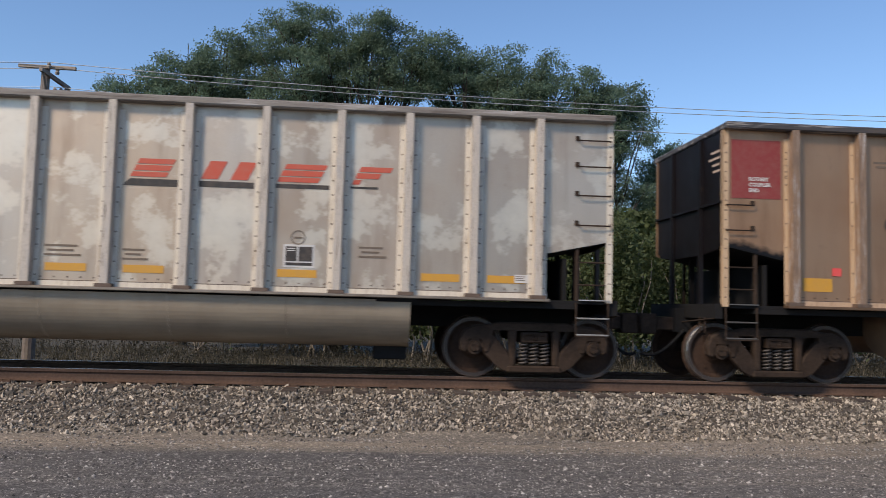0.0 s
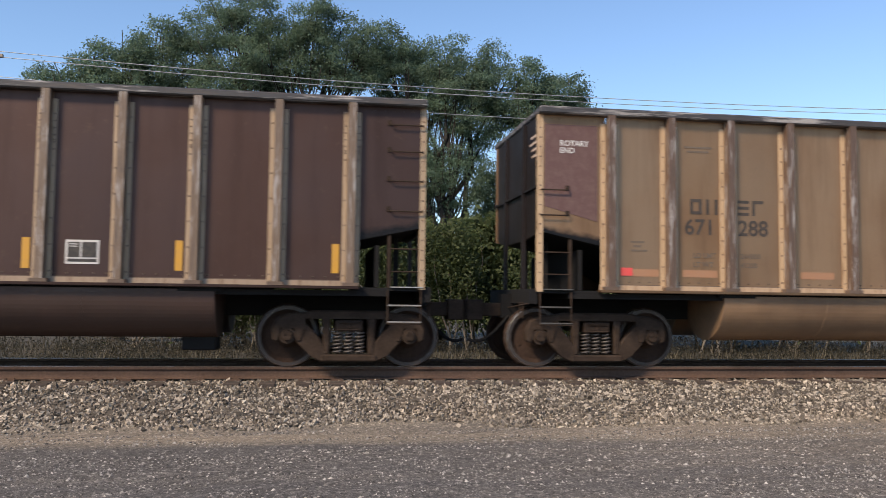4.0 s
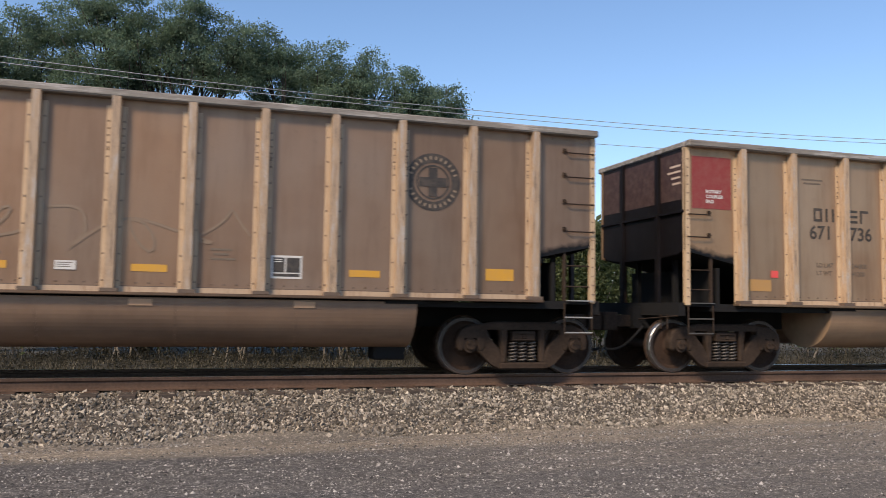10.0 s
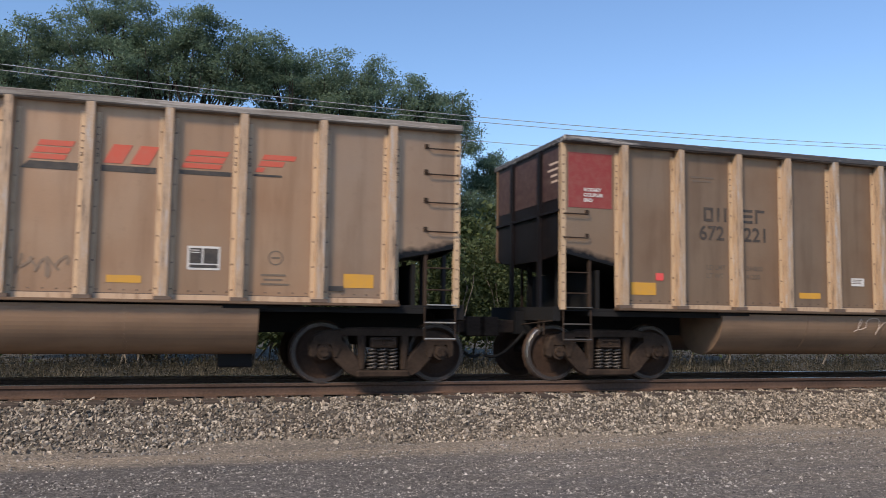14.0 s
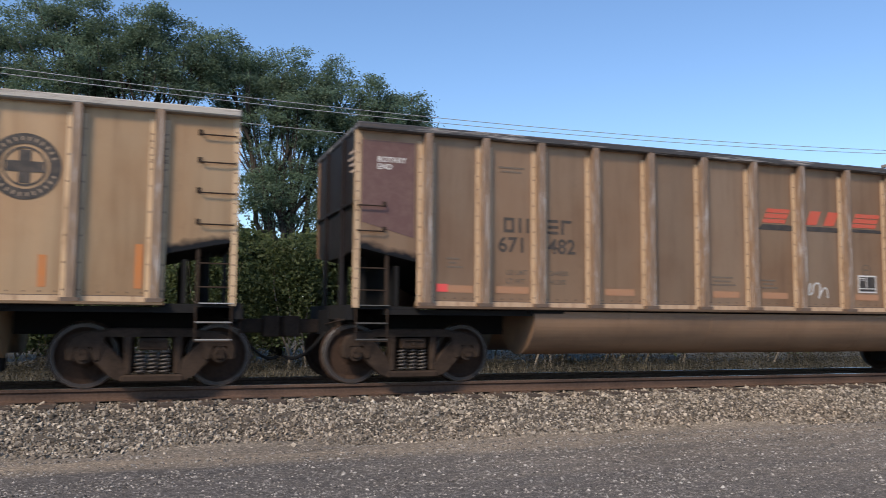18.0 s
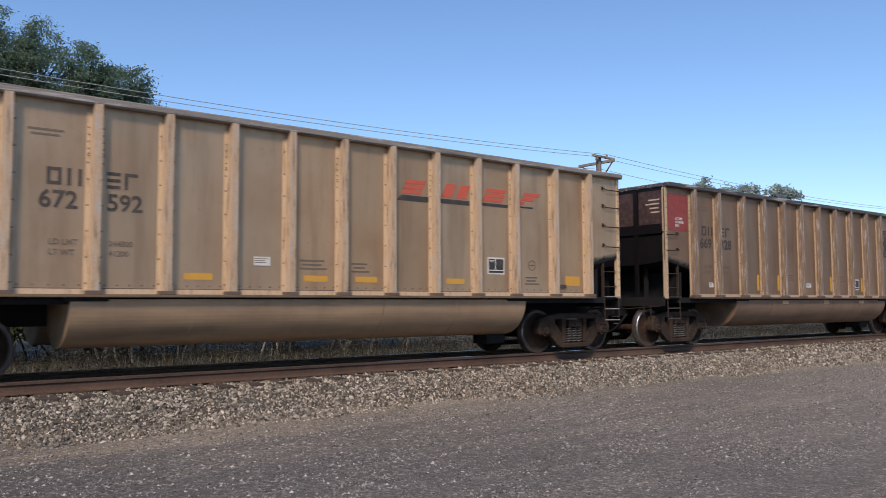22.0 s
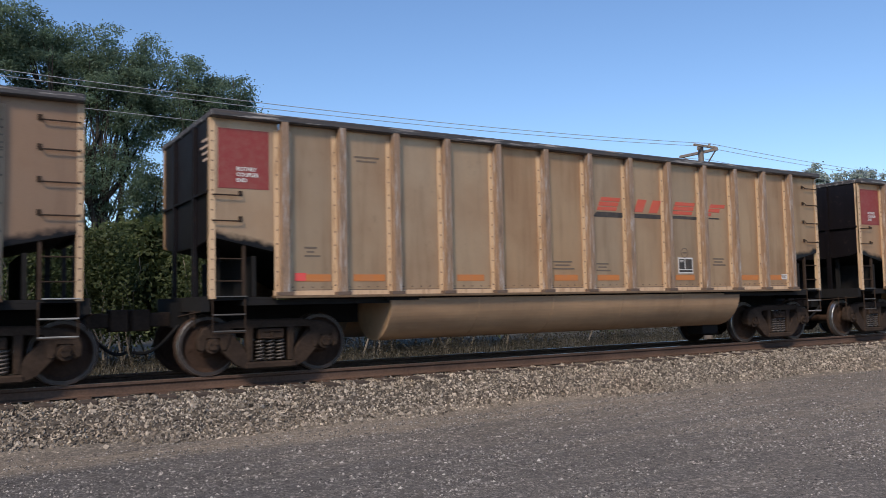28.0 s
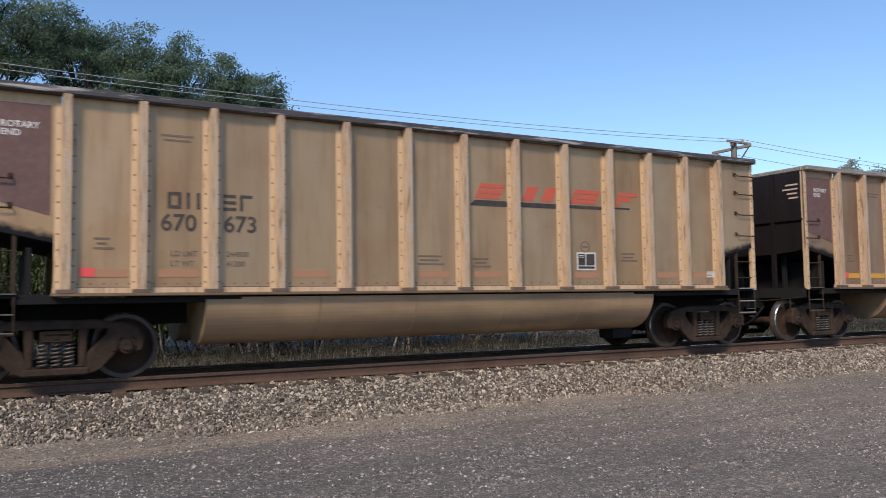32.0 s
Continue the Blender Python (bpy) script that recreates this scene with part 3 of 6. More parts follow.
def side_frame_mesh():
    bm = bmesh.new()
    prism(bm, [(-0.76, 0.70), (-0.55, 0.72), (0.55, 0.72), (0.76, 0.70), (0.74, 0.80), (0.52, 0.845), (-0.52, 0.845), (-0.74, 0.80)], -0.08, 0.08)
    prism(bm, [(-0.42, 0.09), (0.42, 0.09), (0.40, 0.20), (-0.40, 0.20)], -0.10, 0.10)
    for s in (-1, 1):
        prism(bm, [(s * 0.60, 0.81), (s * 0.86, 0.80), (s * 1.06, 0.72), (s * 1.13, 0.56), (s * 1.11, 0.40), (s * 1.02, 0.37), (s * 1.02, 0.61), (s * 0.78, 0.61), (s * 0.77, 0.38), (s * 0.69, 0.38), (s * 0.66, 0.62)], -0.09, 0.09)
        prism(bm, [(s * 0.79, 0.60), (s * 0.655, 0.67), (s * 0.60, 0.62), (s * 0.40, 0.41), (s * 0.36, 0.33), (s * 0.30, 0.10), (s * 0.45, 0.10), (s * 0.56, 0.18), (s * 0.79, 0.40)], -0.07, 0.07)
        prism(bm, [(s * 0.28, 0.19), (s * 0.37, 0.19), (s * 0.40, 0.74), (s * 0.27, 0.74)], -0.08, 0.08)
    return mesh_of("side_frame", bm, M_FRAME, bevel=0.024)


def spring_mesh():
    bm = bmesh.new()
    turns, per, r = 6, 8, 0.062
    last = None
    for i in range(turns * per + 1):
        a = 2 * math.pi * i / per
        p = Vector((r * math.cos(a), r * math.sin(a), 0.205 + 0.32 * i / (turns * per)))
        out = Vector((math.cos(a), math.sin(a), 0))
        ring = [bm.verts.new(p + 0.017 * (math.cos(b) * out + math.sin(b) * Vector((0, 0, 1)))) for b in (0, 1.257, 2.513, 3.77, 5.027)]
        if last:
            for q in range(5):
                bm.faces.new((last[q], last[(q + 1) % 5], ring[(q + 1) % 5], ring[q]))
        last = ring
    return mesh_of("spring", bm, M_SPRING, smooth=True)


def wheelset_mesh():
    bm = bmesh.new()
    prof = [(0.0, -0.84), (0.105, -0.84), (0.11, -0.815), (0.13, -0.81), (0.18, -0.775), (0.34, -0.755), (0.385, -0.79), (0.395, -0.815), (0.448, -0.815), (0.457, -0.805), (0.462, -0.725), (0.487, -0.70), (0.485, -0.68), (0.40, -0.675),
            (0.36, -0.72), (0.2, -0.73), (0.12, -0.69), (0.085, -0.67), (0.08, 0.0)]
    slots = [0, 0, 0, 0, 0, 0, 0, 2, 1, 1, 0, 0, 0, 0, 0, 0, 0, 0]
    lathe(bm, prof, 22, 'y', slots)
    lathe(bm, [(r, -a) for r, a in prof], 22, 'y', slots)
    for a in range(3):      # casting marks and holes' rims that turn with the wheel
        q = 2 * math.pi * a / 3
        for s in (-1, 1):
            rod(bm, (0.27 * math.cos(q), s * 0.755, 0.27 * math.sin(q)), (0.27 * math.cos(q), s * 0.775, 0.27 * math.sin(q)), 0.022, seg=8)
    return mesh_of("wheelset", bm, M_WHEEL, M_RIM, M_RIMFACE, smooth=False)


def bearing_mesh():
    bm = bmesh.new()
    rod(bm, (0, 0.10, 0), (0, -0.06, 0), 0.125, 0.12, 16)
    rod(bm, (0, -0.06, 0), (0, -0.095, 0), 0.085, 0.075, 14)
    for a in range(3):
        q = 2 * math.pi * a / 3 + 0.4
        rod(bm, (0.05 * math.cos(q), -0.09, 0.05 * math.sin(q)), (0.05 * math.cos(q), -0.115, 0.05 * math.sin(q)), 0.017, seg=6)
    return mesh_of("bearing_cap", bm, M_FRAME)


def post_mesh(face, style="new", cluster=False):
    """Hat section: pale riveted flanges, a scuffed outer face, a bolted foot on the sill."""
    bm = bmesh.new()
    y = SHEET_Y
    z0, z1 = 1.22, SHEET_TOP + 0.02
    wide = 0.140 if style == "old" else 0.128
    prism(bm, [(-wide, y), (-wide, y - 0.010), (wide, y - 0.010), (wide, y)], z0, SHEET_TOP - 0.10, 'z')
    k = len(bm.faces)
    prism(bm, [(-0.064, y - 0.010), (-0.054, y - 0.135), (0.054, y - 0.135), (0.064, y - 0.010)], z0, z1, 'z')
    bm.faces.ensure_lookup_table()
    for f in bm.faces[k:]:
        f.material_index = 1
    k = len(bm.faces)
    prism(bm, [(-0.115, y - 0.0135), (-0.115, y - 0.150), (0.115, y - 0.150), (0.115, y - 0.0135)], z0 - 0.022, z0 + 0.028, 'z')
    bm.faces.ensure_lookup_table()
    for f in bm.faces[k:]:
        f.material_index = 2
    step = 0.21 if style == "old" else 0.36
    rows = [z0 + 0.13 + step * i for i in range(int(2.3 / step) + 1)]
    if cluster:
        rows += [3.02 + 0.098 * i for i in range(5)]
    studs(bm, [(s * 0.097, y - 0.010, z) for z in rows for s in (-1, 1)], 0.0165, slot=2)
    return mesh_of("side_post", bm, M_FLANGE, face, M_RIVET)


def build_car():
    """One car with the posts that POSTS holds."""
    car = thing("coal_gondola", "dusty tan aluminium coal gondola car with riveted side posts", "freight car", "cars of the coal train")
    # side panels of the near side
    panels = {}
    for i in range(12):
        w = round((POSTS[i + 1] - POSTS[i]) / 2, 4)
        if w not in panels:
            bm = bmesh.new()
            box(bm, -w, w, SHEET_Y, SHEET_Y + 0.03, SHEET_LOW - 0.06, SHEET_TOP)
            studs(bm, [((-0.34 + 0.17 * q) * w / 0.5, SHEET_Y, SHEET_LOW - 0.005) for q in range(5)], 0.015, slot=1)
            panels[w] = mesh_of("side_panel", bm, M_CAR, M_RIVET)
        put("side_panel", panels[w], car, ((POSTS[i] + POSTS[i + 1]) / 2, 0, 0))
    for s in (-1, 1):
        bm = bmesh.new()
        pts = [(s * HALF, 2.07), (s * (HALF - 1.05), 1.85), (s * (HALF - 1.05), SHEET_TOP), (s * HALF, SHEET_TOP)]
        prism(bm, pts, SHEET_Y, SHEET_Y + 0.03)
        studs(bm, [(s * (HALF - 0.2 - 0.14 * i), SHEET_Y, SHEET_TOP - 0.06) for i in range(6)] + [(s * (HALF - 0.2 - 0.14 * i), SHEET_Y, 2.085 - 0.03 * i) for i in range(6)], 0.011)
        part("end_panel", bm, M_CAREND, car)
    me = post_mesh(M_POST)
    for x in POSTS:
        put("side_post", me, car, (x, 0, 0))
    for s in (-1, 1):
        bm = bmesh.new()
        x0, x1 = sorted((s * HALF, s * (HALF - 0.085)))
        box(bm, x0, x1, SHEET_Y - 0.012, SHEET_Y + 0.07, 1.16, SHEET_TOP)
        studs(bm, [((x0 + x1) / 2, SHEET_Y - 0.012, 1.3 + 0.145 * i) for i in range(17)], 0.017, slot=1)
        put("corner_angle", mesh_of("corner_angle", bm, M_FLANGE, M_RIVET), car)
    # chords
    for y0, y1 in ((-SIDE, -SIDE + 0.17), (SIDE - 0.17, SIDE)):
        bm = bmesh.new()
        box(bm, -HALF, HALF, y0, y1, SHEET_TOP, TOP_Z)
        part("top_chord", bm, M_CHORD, car, "scuffed dirty top chord", bevel=0.02)
    for s in (-1, 1):
        bm = bmesh.new()
        x0, x1 = sorted((s * (HALF - 0.002), s * (HALF - 0.15)))
        box(bm, x0, x1, -SIDE + 0.172, SIDE - 0.172, SHEET_TOP + 0.004, TOP_Z - 0.003)
        part("end_chord", bm, M_CHORD, car, bevel=0.02)
    # sills
    bm = bmesh.new()
    box(bm, -HALF + 0.97, HALF - 0.97, SHEET_Y - 0.016, SHEET_Y + 0.02, 1.20, 1.272)
    part("side_sill", bm, M_FLANGE, car, "pale side sill")
    bm = bmesh.new()
    box(bm, -HALF + 0.97, HALF - 0.97, SHEET_Y - 0.005, SHEET_Y + 0.01, 1.2725, 1.284)
    part("sill_seam", bm, M_RIVET, car, "dark rusty seam over the sill")
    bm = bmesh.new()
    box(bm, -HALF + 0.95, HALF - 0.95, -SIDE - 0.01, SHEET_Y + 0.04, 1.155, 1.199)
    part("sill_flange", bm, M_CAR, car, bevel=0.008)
    # far side
    bm = bmesh.new()
    prism(bm, [(-HALF, 2.07), (-HALF + 1.09, 1.85), (-HALF + 1.09, 1.2), (HALF - 1.09, 1.2), (HALF - 1.09, 1.85), (HALF, 2.07), (HALF, SHEET_TOP), (-HALF, SHEET_TOP)], 1.43, 1.46)
    part("far_side", bm, M_CAR, car)
    bm = bmesh.new()
    box(bm, -0.06, 0.06, 1.46, 1.59, 1.2, SHEET_TOP)
    me = mesh_of("far_post", bm, M_CAR)
    for x in POSTS:
        put("far_post", me, car, (x, 0, 0))
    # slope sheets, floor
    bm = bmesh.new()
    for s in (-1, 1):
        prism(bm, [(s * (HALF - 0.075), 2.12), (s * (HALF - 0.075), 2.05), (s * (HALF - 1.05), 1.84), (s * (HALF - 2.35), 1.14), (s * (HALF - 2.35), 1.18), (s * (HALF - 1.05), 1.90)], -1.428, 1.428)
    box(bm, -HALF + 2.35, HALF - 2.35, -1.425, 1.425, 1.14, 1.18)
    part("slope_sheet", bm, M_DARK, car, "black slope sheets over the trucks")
    for s in (-1, 1):
        bm = bmesh.new()
        x0, x1 = sorted((s * (HALF - 0.03), s * (HALF - 0.07)))
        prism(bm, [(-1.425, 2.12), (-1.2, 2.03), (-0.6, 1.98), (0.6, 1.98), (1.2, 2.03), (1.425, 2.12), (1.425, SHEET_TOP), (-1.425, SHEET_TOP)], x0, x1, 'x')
        part("end_sheet", bm, M_CAR, car, "near-black end sheet")
        x0, x1 = sorted((s * (HALF + 0.03), s * (HALF - 0.028)))
        for y in (-0.62, 0.62):
            bm = bmesh.new()
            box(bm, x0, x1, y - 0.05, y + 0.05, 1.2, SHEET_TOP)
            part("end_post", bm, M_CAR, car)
        bm = bmesh.new()
        x0, x1 = sorted((s * (HALF + 0.02), s * (HALF - 0.028)))
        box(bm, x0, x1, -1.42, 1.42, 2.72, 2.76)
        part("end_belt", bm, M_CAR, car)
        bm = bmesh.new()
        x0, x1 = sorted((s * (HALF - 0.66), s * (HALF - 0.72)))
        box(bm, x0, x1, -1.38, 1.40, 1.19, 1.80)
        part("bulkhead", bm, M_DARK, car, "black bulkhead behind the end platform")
    # tubs
    for sy, name in ((-1, "belly_tub"), (1, "belly_tub")):
        bm = bmesh.new()
        arc = [(sy * (0.80 + 0.695 * math.cos(a)), 1.13 - 0.70 * math.sin(a)) for a in [math.pi * i / 36 for i in range(37)]]
        tubx = HALF - 2.95
        prism(bm, arc, -tubx, tubx, 'x')
        part(name, bm, M_TUB, car, "rounded dusty belly tub")
        if sy < 0:
            bm = bmesh.new()
            prism(bm, [(sy * (0.80 + 0.699 * math.cos(a)), 1.128 - 0.704 * math.sin(a)) for a in [math.pi * i / 18 for i in range(19)]], -0.012, 0.012, 'x')
            band = mesh_of("tub_seam", bm, M_TUB)
            for x in (-2.55, -0.9, 0.85, 2.5):
                put("tub_seam", band, car, (x, 0, 0))
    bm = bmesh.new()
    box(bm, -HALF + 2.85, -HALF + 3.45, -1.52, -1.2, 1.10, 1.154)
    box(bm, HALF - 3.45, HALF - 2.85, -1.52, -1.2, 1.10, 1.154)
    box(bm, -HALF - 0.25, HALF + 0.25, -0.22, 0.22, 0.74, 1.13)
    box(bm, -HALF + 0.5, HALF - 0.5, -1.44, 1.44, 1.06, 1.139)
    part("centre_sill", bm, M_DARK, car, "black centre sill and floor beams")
    bm = bmesh.new()
    rod(bm, (1.9, -0.05, 0.60), (3.0, -0.05, 0.60), 0.15, seg=14)
    part("brake_reservoir", bm, M_DARK, car)
    bm = bmesh.new()
    box(bm, 3.75, 4.25, -0.9, -0.45, 0.24, 0.62)
    part("drain_box", bm, M_DARK, car, bevel=0.02)
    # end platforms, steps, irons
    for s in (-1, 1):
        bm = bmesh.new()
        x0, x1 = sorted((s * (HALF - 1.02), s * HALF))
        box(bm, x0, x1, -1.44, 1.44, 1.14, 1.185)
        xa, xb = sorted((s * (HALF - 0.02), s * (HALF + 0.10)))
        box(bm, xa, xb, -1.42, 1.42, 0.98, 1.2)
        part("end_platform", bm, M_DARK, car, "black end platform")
        for y in (-1.44, 1.38):
            bm = bmesh.new()
            xm = s * (HALF - 0.52)
            box(bm, xm - 0.022, xm + 0.022, y, y + 0.05, 1.185, 1.99)
            part("platform_post", bm, M_FRAME, car)
        for y in (-0.62, 0.62):
            bm = bmesh.new()
            xm = s * (HALF - 0.35)
            box(bm, xm - 0.04, xm + 0.04, y - 0.04, y + 0.04, 1.185, 1.97)
            part("platform_post", bm, M_DARK, car)
        for z in (1.42, 1.75):
            bm = bmesh.new()
            rod(bm, (s * (HALF - 0.52), -1.43, z), (s * (HALF - 0.06), -1.43, z), 0.011, seg=6)
            part("hand_rail", bm, M_FRAME, car)
        bm = bmesh.new()
        xa, xb = s * (HALF - 0.53), s * (HALF - 0.05)
        tube(bm, [(xa, -1.46, 1.16), (xa, -1.47, 0.665), (xb, -1.47, 0.665), (xb, -1.46, 1.16)], 0.013)
        step = part("sill_step", bm, M_FRAME, car, "bent iron step below the platform")
        # treads are paler at the right end than at the left
        for z in (0.69, 0.93):
            bm = bmesh.new()
            rod(bm, (min(xa, xb), -1.476, z), (max(xa, xb), -1.476, z), 0.0125, seg=6)
            put("tread", mesh_of("tread", bm, M_TREAD if s > 0 else M_IRON), step, label="bright worn tread" if s > 0 else "dull worn tread")
        bm = bmesh.new()
        box(bm, min(xa, xb) + 0.04, max(xa, xb) + 0.02, -1.49, -1.43, 1.187, 1.203)
        part("platform_tread", bm, M_TREAD if s > 0 else M_IRON, car, "tread along the platform edge")
        bm = bmesh.new()
        for y in (-1.1, -0.9):
            rod(bm, (s * (HALF + 0.12), y, 1.0), (s * (HALF + 0.12), y, 0.75), 0.012, seg=5)
        rod(bm, (s * (HALF + 0.12), -1.4, 0.98), (s * (HALF + 0.14), -0.15, 0.90), 0.012, seg=5)
        part("uncoupling_lever", bm, M_FRAME, car)
        # coupler and hose
        bm = bmesh.new()
        x0, x1 = sorted((s * (HALF + 0.2), s * (HALF + 0.62)))
        box(bm, x0, x1, -0.10, 0.10, 0.76, 0.98)
        prism(bm, [(s * (HALF + 0.55), -0.19), (s * (HALF + 0.80), -0.19), (s * (HALF + 0.85), -0.06), (s * (HALF + 0.68), 0.0), (s * (HALF + 0.80), 0.12), (s * (HALF + 0.72), 0.2), (s * (HALF + 0.55), 0.19)], 0.70, 1.03, 'z')
        part("coupler", bm, M_FRAME, car, "cast steel knuckle coupler", bevel=0.015)
        bm = bmesh.new()
        pts = [(s * (HALF + 0.18 + 0.62 * u), -0.42 + 0.3 * u, 0.78 - 0.42 * math.sin(math.pi * u * 0.62)) for u in [i / 10 for i in range(11)]]
        tube(bm, pts, 0.026, 7)
        part("air_hose", bm, M_DARK, car, "black rubber brake hose")
    # ladder rungs: four at one end, two at the other
    def iron(x0, x1, z):
        bm = bmesh.new()
        y = SHEET_Y
        tube(bm, [(x0, y, z + 0.035), (x0, y - 0.06, z + 0.035), (x0 + 0.02, y - 0.065, z), (x1, y - 0.065, z), (x1, y, z)], 0.012)
        box(bm, x0 - 0.03, x0 + 0.03, y - 0.014, y + 0.001, z - 0.0, z + 0.075)
        part("grab_iron", bm, M_FRAME, car, "rusty iron rung")
    for z in (3.55, 3.16, 2.73, 2.29):
        iron(HALF - 0.54, HALF - 0.05, z)
    for z in (2.68, 2.30):
        bm = bmesh.new()
        y, x0, x1 = SHEET_Y, -HALF + 0.05, -HALF + 0.46
        tube(bm, [(x0, y, z), (x0, y - 0.065, z), (x1 - 0.02, y - 0.065, z), (x1, y - 0.06, z + 0.035), (x1, y, z + 0.035)], 0.012)
        box(bm, x1 - 0.03, x1 + 0.03, y - 0.014, y + 0.001, z, z + 0.075)
        part("grab_iron", bm, M_FRAME, car, "rusty iron rung")
    # trucks
    frame_me, spring_me, wheel_me, cap_me = side_frame_mesh(), spring_mesh(), wheelset_mesh(), bearing_mesh()
    for s in (-1, 1):
        bm = bmesh.new()
        box(bm, -0.20, 0.20, -1.10, 1.10, 0.535, 0.70)
        box(bm, -0.17, 0.17, -0.6, 0.6, 0.70, 0.80)
        box(bm, -0.19, 0.19, -1.125, -1.10, 0.545, 0.575)
        box(bm, -0.15, 0.15, -1.125, -1.10, 0.645, 0.672)
        box(bm, -0.03, 0.03, -1.12, -1.10, 0.575, 0.645)
        truck = put("truck", mesh_of("truck", bm, M_FRAME, bevel=0.015), car, (s * (HALF - 1.06), 0, 0), "three-piece cast steel freight truck")
        for y in (-1.0, 1.0):
            put("side_frame", frame_me, truck, (0, y, 0))
        for x in (-0.16, 0, 0.16):
            put("spring", spring_me, truck, (x, -1.02, 0), "coil spring")
        for x in (-0.90, 0.90):
            put("wheelset", wheel_me, truck, (x, 0, 0.457), "steel wheels on their axle, rims worn bright")
            put("bearing_cap", cap_me, truck, (x, -1.02, 0.475))
        bm = bmesh.new()
        for x in (-0.47, 0.47):
            box(bm, x - 0.05, x + 0.05, -0.95, 0.95, 0.30, 0.42)
        put("brake_beam", mesh_of("brake_beam", bm, M_DARK), truck)
    return car


# ---- markings ----
def glyphs(text, size, bold=0.0):
    """Flat letters with the built-in font, standing in the x-z plane and facing -y."""
    cu = bpy.data.curves.new("lettering", 'FONT')
    cu.body, cu.size, cu.offset, cu.resolution_u = text, size, bold, 3
    ob = new("lettering_tmp", cu)
    me = bpy.data.meshes.new_from_object(ob)
    bpy.data.objects.remove(ob)
    me.transform(Matrix.Rotation(radians(90), 4, 'X'))
    return me


FLAT = {}
UP = SHEET_Y - 0.0125                            # tags laid over other paint


def patch(car, name, x0, x1, z0, z1, material, lean=0.0, y=SHEET_Y - 0.006, label=""):
    """A painted rectangle (leaning by lean) on the side."""
    key = (round(x1 - x0, 3), round(z1 - z0, 3), round(lean, 3), material.name)
    if key not in FLAT:
        w, h = x1 - x0, z1 - z0
        bm = bmesh.new()
        prism(bm, [(0, 0), (w, 0), (w + lean, h), (lean, h)], 0, 0.004)
        FLAT[key] = mesh_of(name, bm, material)
    return put(name, FLAT[key], car, (x0, y, z0), label)


TEXTS = {}


def write(car, name, text, x, z, size, material, bold=0.0, y=SHEET_Y - 0.007, wide=1.0):
    key = (text, size, material.name, bold, wide)
    if key not in TEXTS:
        me = glyphs(text, size, bold)
        me.transform(Matrix.Diagonal((wide, 1, 1, 1)))
        me.materials.append(material)
        TEXTS[key] = me
    return put(name, TEXTS[key], car, (x, y, z))


def ring_emblem(car, x, z, r):
    bm = bmesh.new()
    def band(ra, rb):
        k = 36
        a, b = [[bm.verts.new((q * math.cos(2 * math.pi * i / k), 0, q * math.sin(2 * math.pi * i / k))) for i in range(k)] for q in (ra, rb)]
        for i in range(k):
            bm.faces.new((a[i], a[(i + 1) % k], b[(i + 1) % k], b[i]))
    band(r, r * 0.68)
    band(r * 0.60, r * 0.54)
    for w, h in ((0.16, 0.5), (0.5, 0.16)):
        box(bm, -r * w, r * w, -0.001, 0.001, -r * h, r * h)
    k = len(bm.faces)
    for i in range(28):
        a = 2 * math.pi * i / 28 + 0.11
        if abs(math.sin(a)) < 0.16:
            continue
        u, v = Vector((math.cos(a), 0, math.sin(a))), Vector((-math.sin(a), 0, math.cos(a)))
        q = [bm.verts.new(u * r * p + v * r * w + Vector((0, -0.003, 0))) for p, w in ((0.78, -0.032), (0.78, 0.032), (0.90, 0.032), (0.90, -0.032))]
        bm.faces.new(q)
    bm.faces.ensure_lookup_table()
    for f in bm.faces[k:]:
        f.material_index = 1
    put("round_emblem", mesh_of("round_emblem", bm, P_EMBLEM, P_TICK), car, (x, SHEET_Y - 0.007, z), "faded dark ring with pale ticks and a cross")


def ring_stencil(car, x, z, r=0.105):
    if "ring" not in TEXTS:
        bm = bmesh.new()
        a, b = [[bm.verts.new((q * math.cos(2 * math.pi * i / 24), 0, q * math.sin(2 * math.pi * i / 24))) for i in range(24)] for q in (r, r - 0.016)]
        for i in range(24):
            bm.faces.new((a[i], a[(i + 1) % 24], b[(i + 1) % 24], b[i]))
        box(bm, -0.06, 0.06, 0, 0.001, -0.012, 0.012)
        TEXTS["ring"] = mesh_of("ring_stencil", bm, P_FADED)
    put("ring_stencil", TEXTS["ring"], car, (x, SHEET_Y - 0.007, z))


def info_box(car, x, z):
    patch(car, "data_panel", x, x + 0.44, z, z + 0.33, P_WHITE, label="black data panel with a white border")
    patch(car, "data_field", x + 0.03, x + 0.19, z + 0.09, z + 0.30, P_BLACK, y=SHEET_Y - 0.0102)
    patch(car, "data_field", x + 0.215, x + 0.41, z + 0.09, z + 0.30, P_BLACK, y=SHEET_Y - 0.0102)
    patch(car, "data_field", x + 0.03, x + 0.41, z + 0.03, z + 0.07, P_BLACK, y=SHEET_Y - 0.0102)
    for i in range(2):
        patch(car, "data_line", x + 0.05, x + 0.16, z + 0.235 + 0.03 * i, z + 0.247 + 0.03 * i, P_WHITE, y=SHEET_Y - 0.0144)


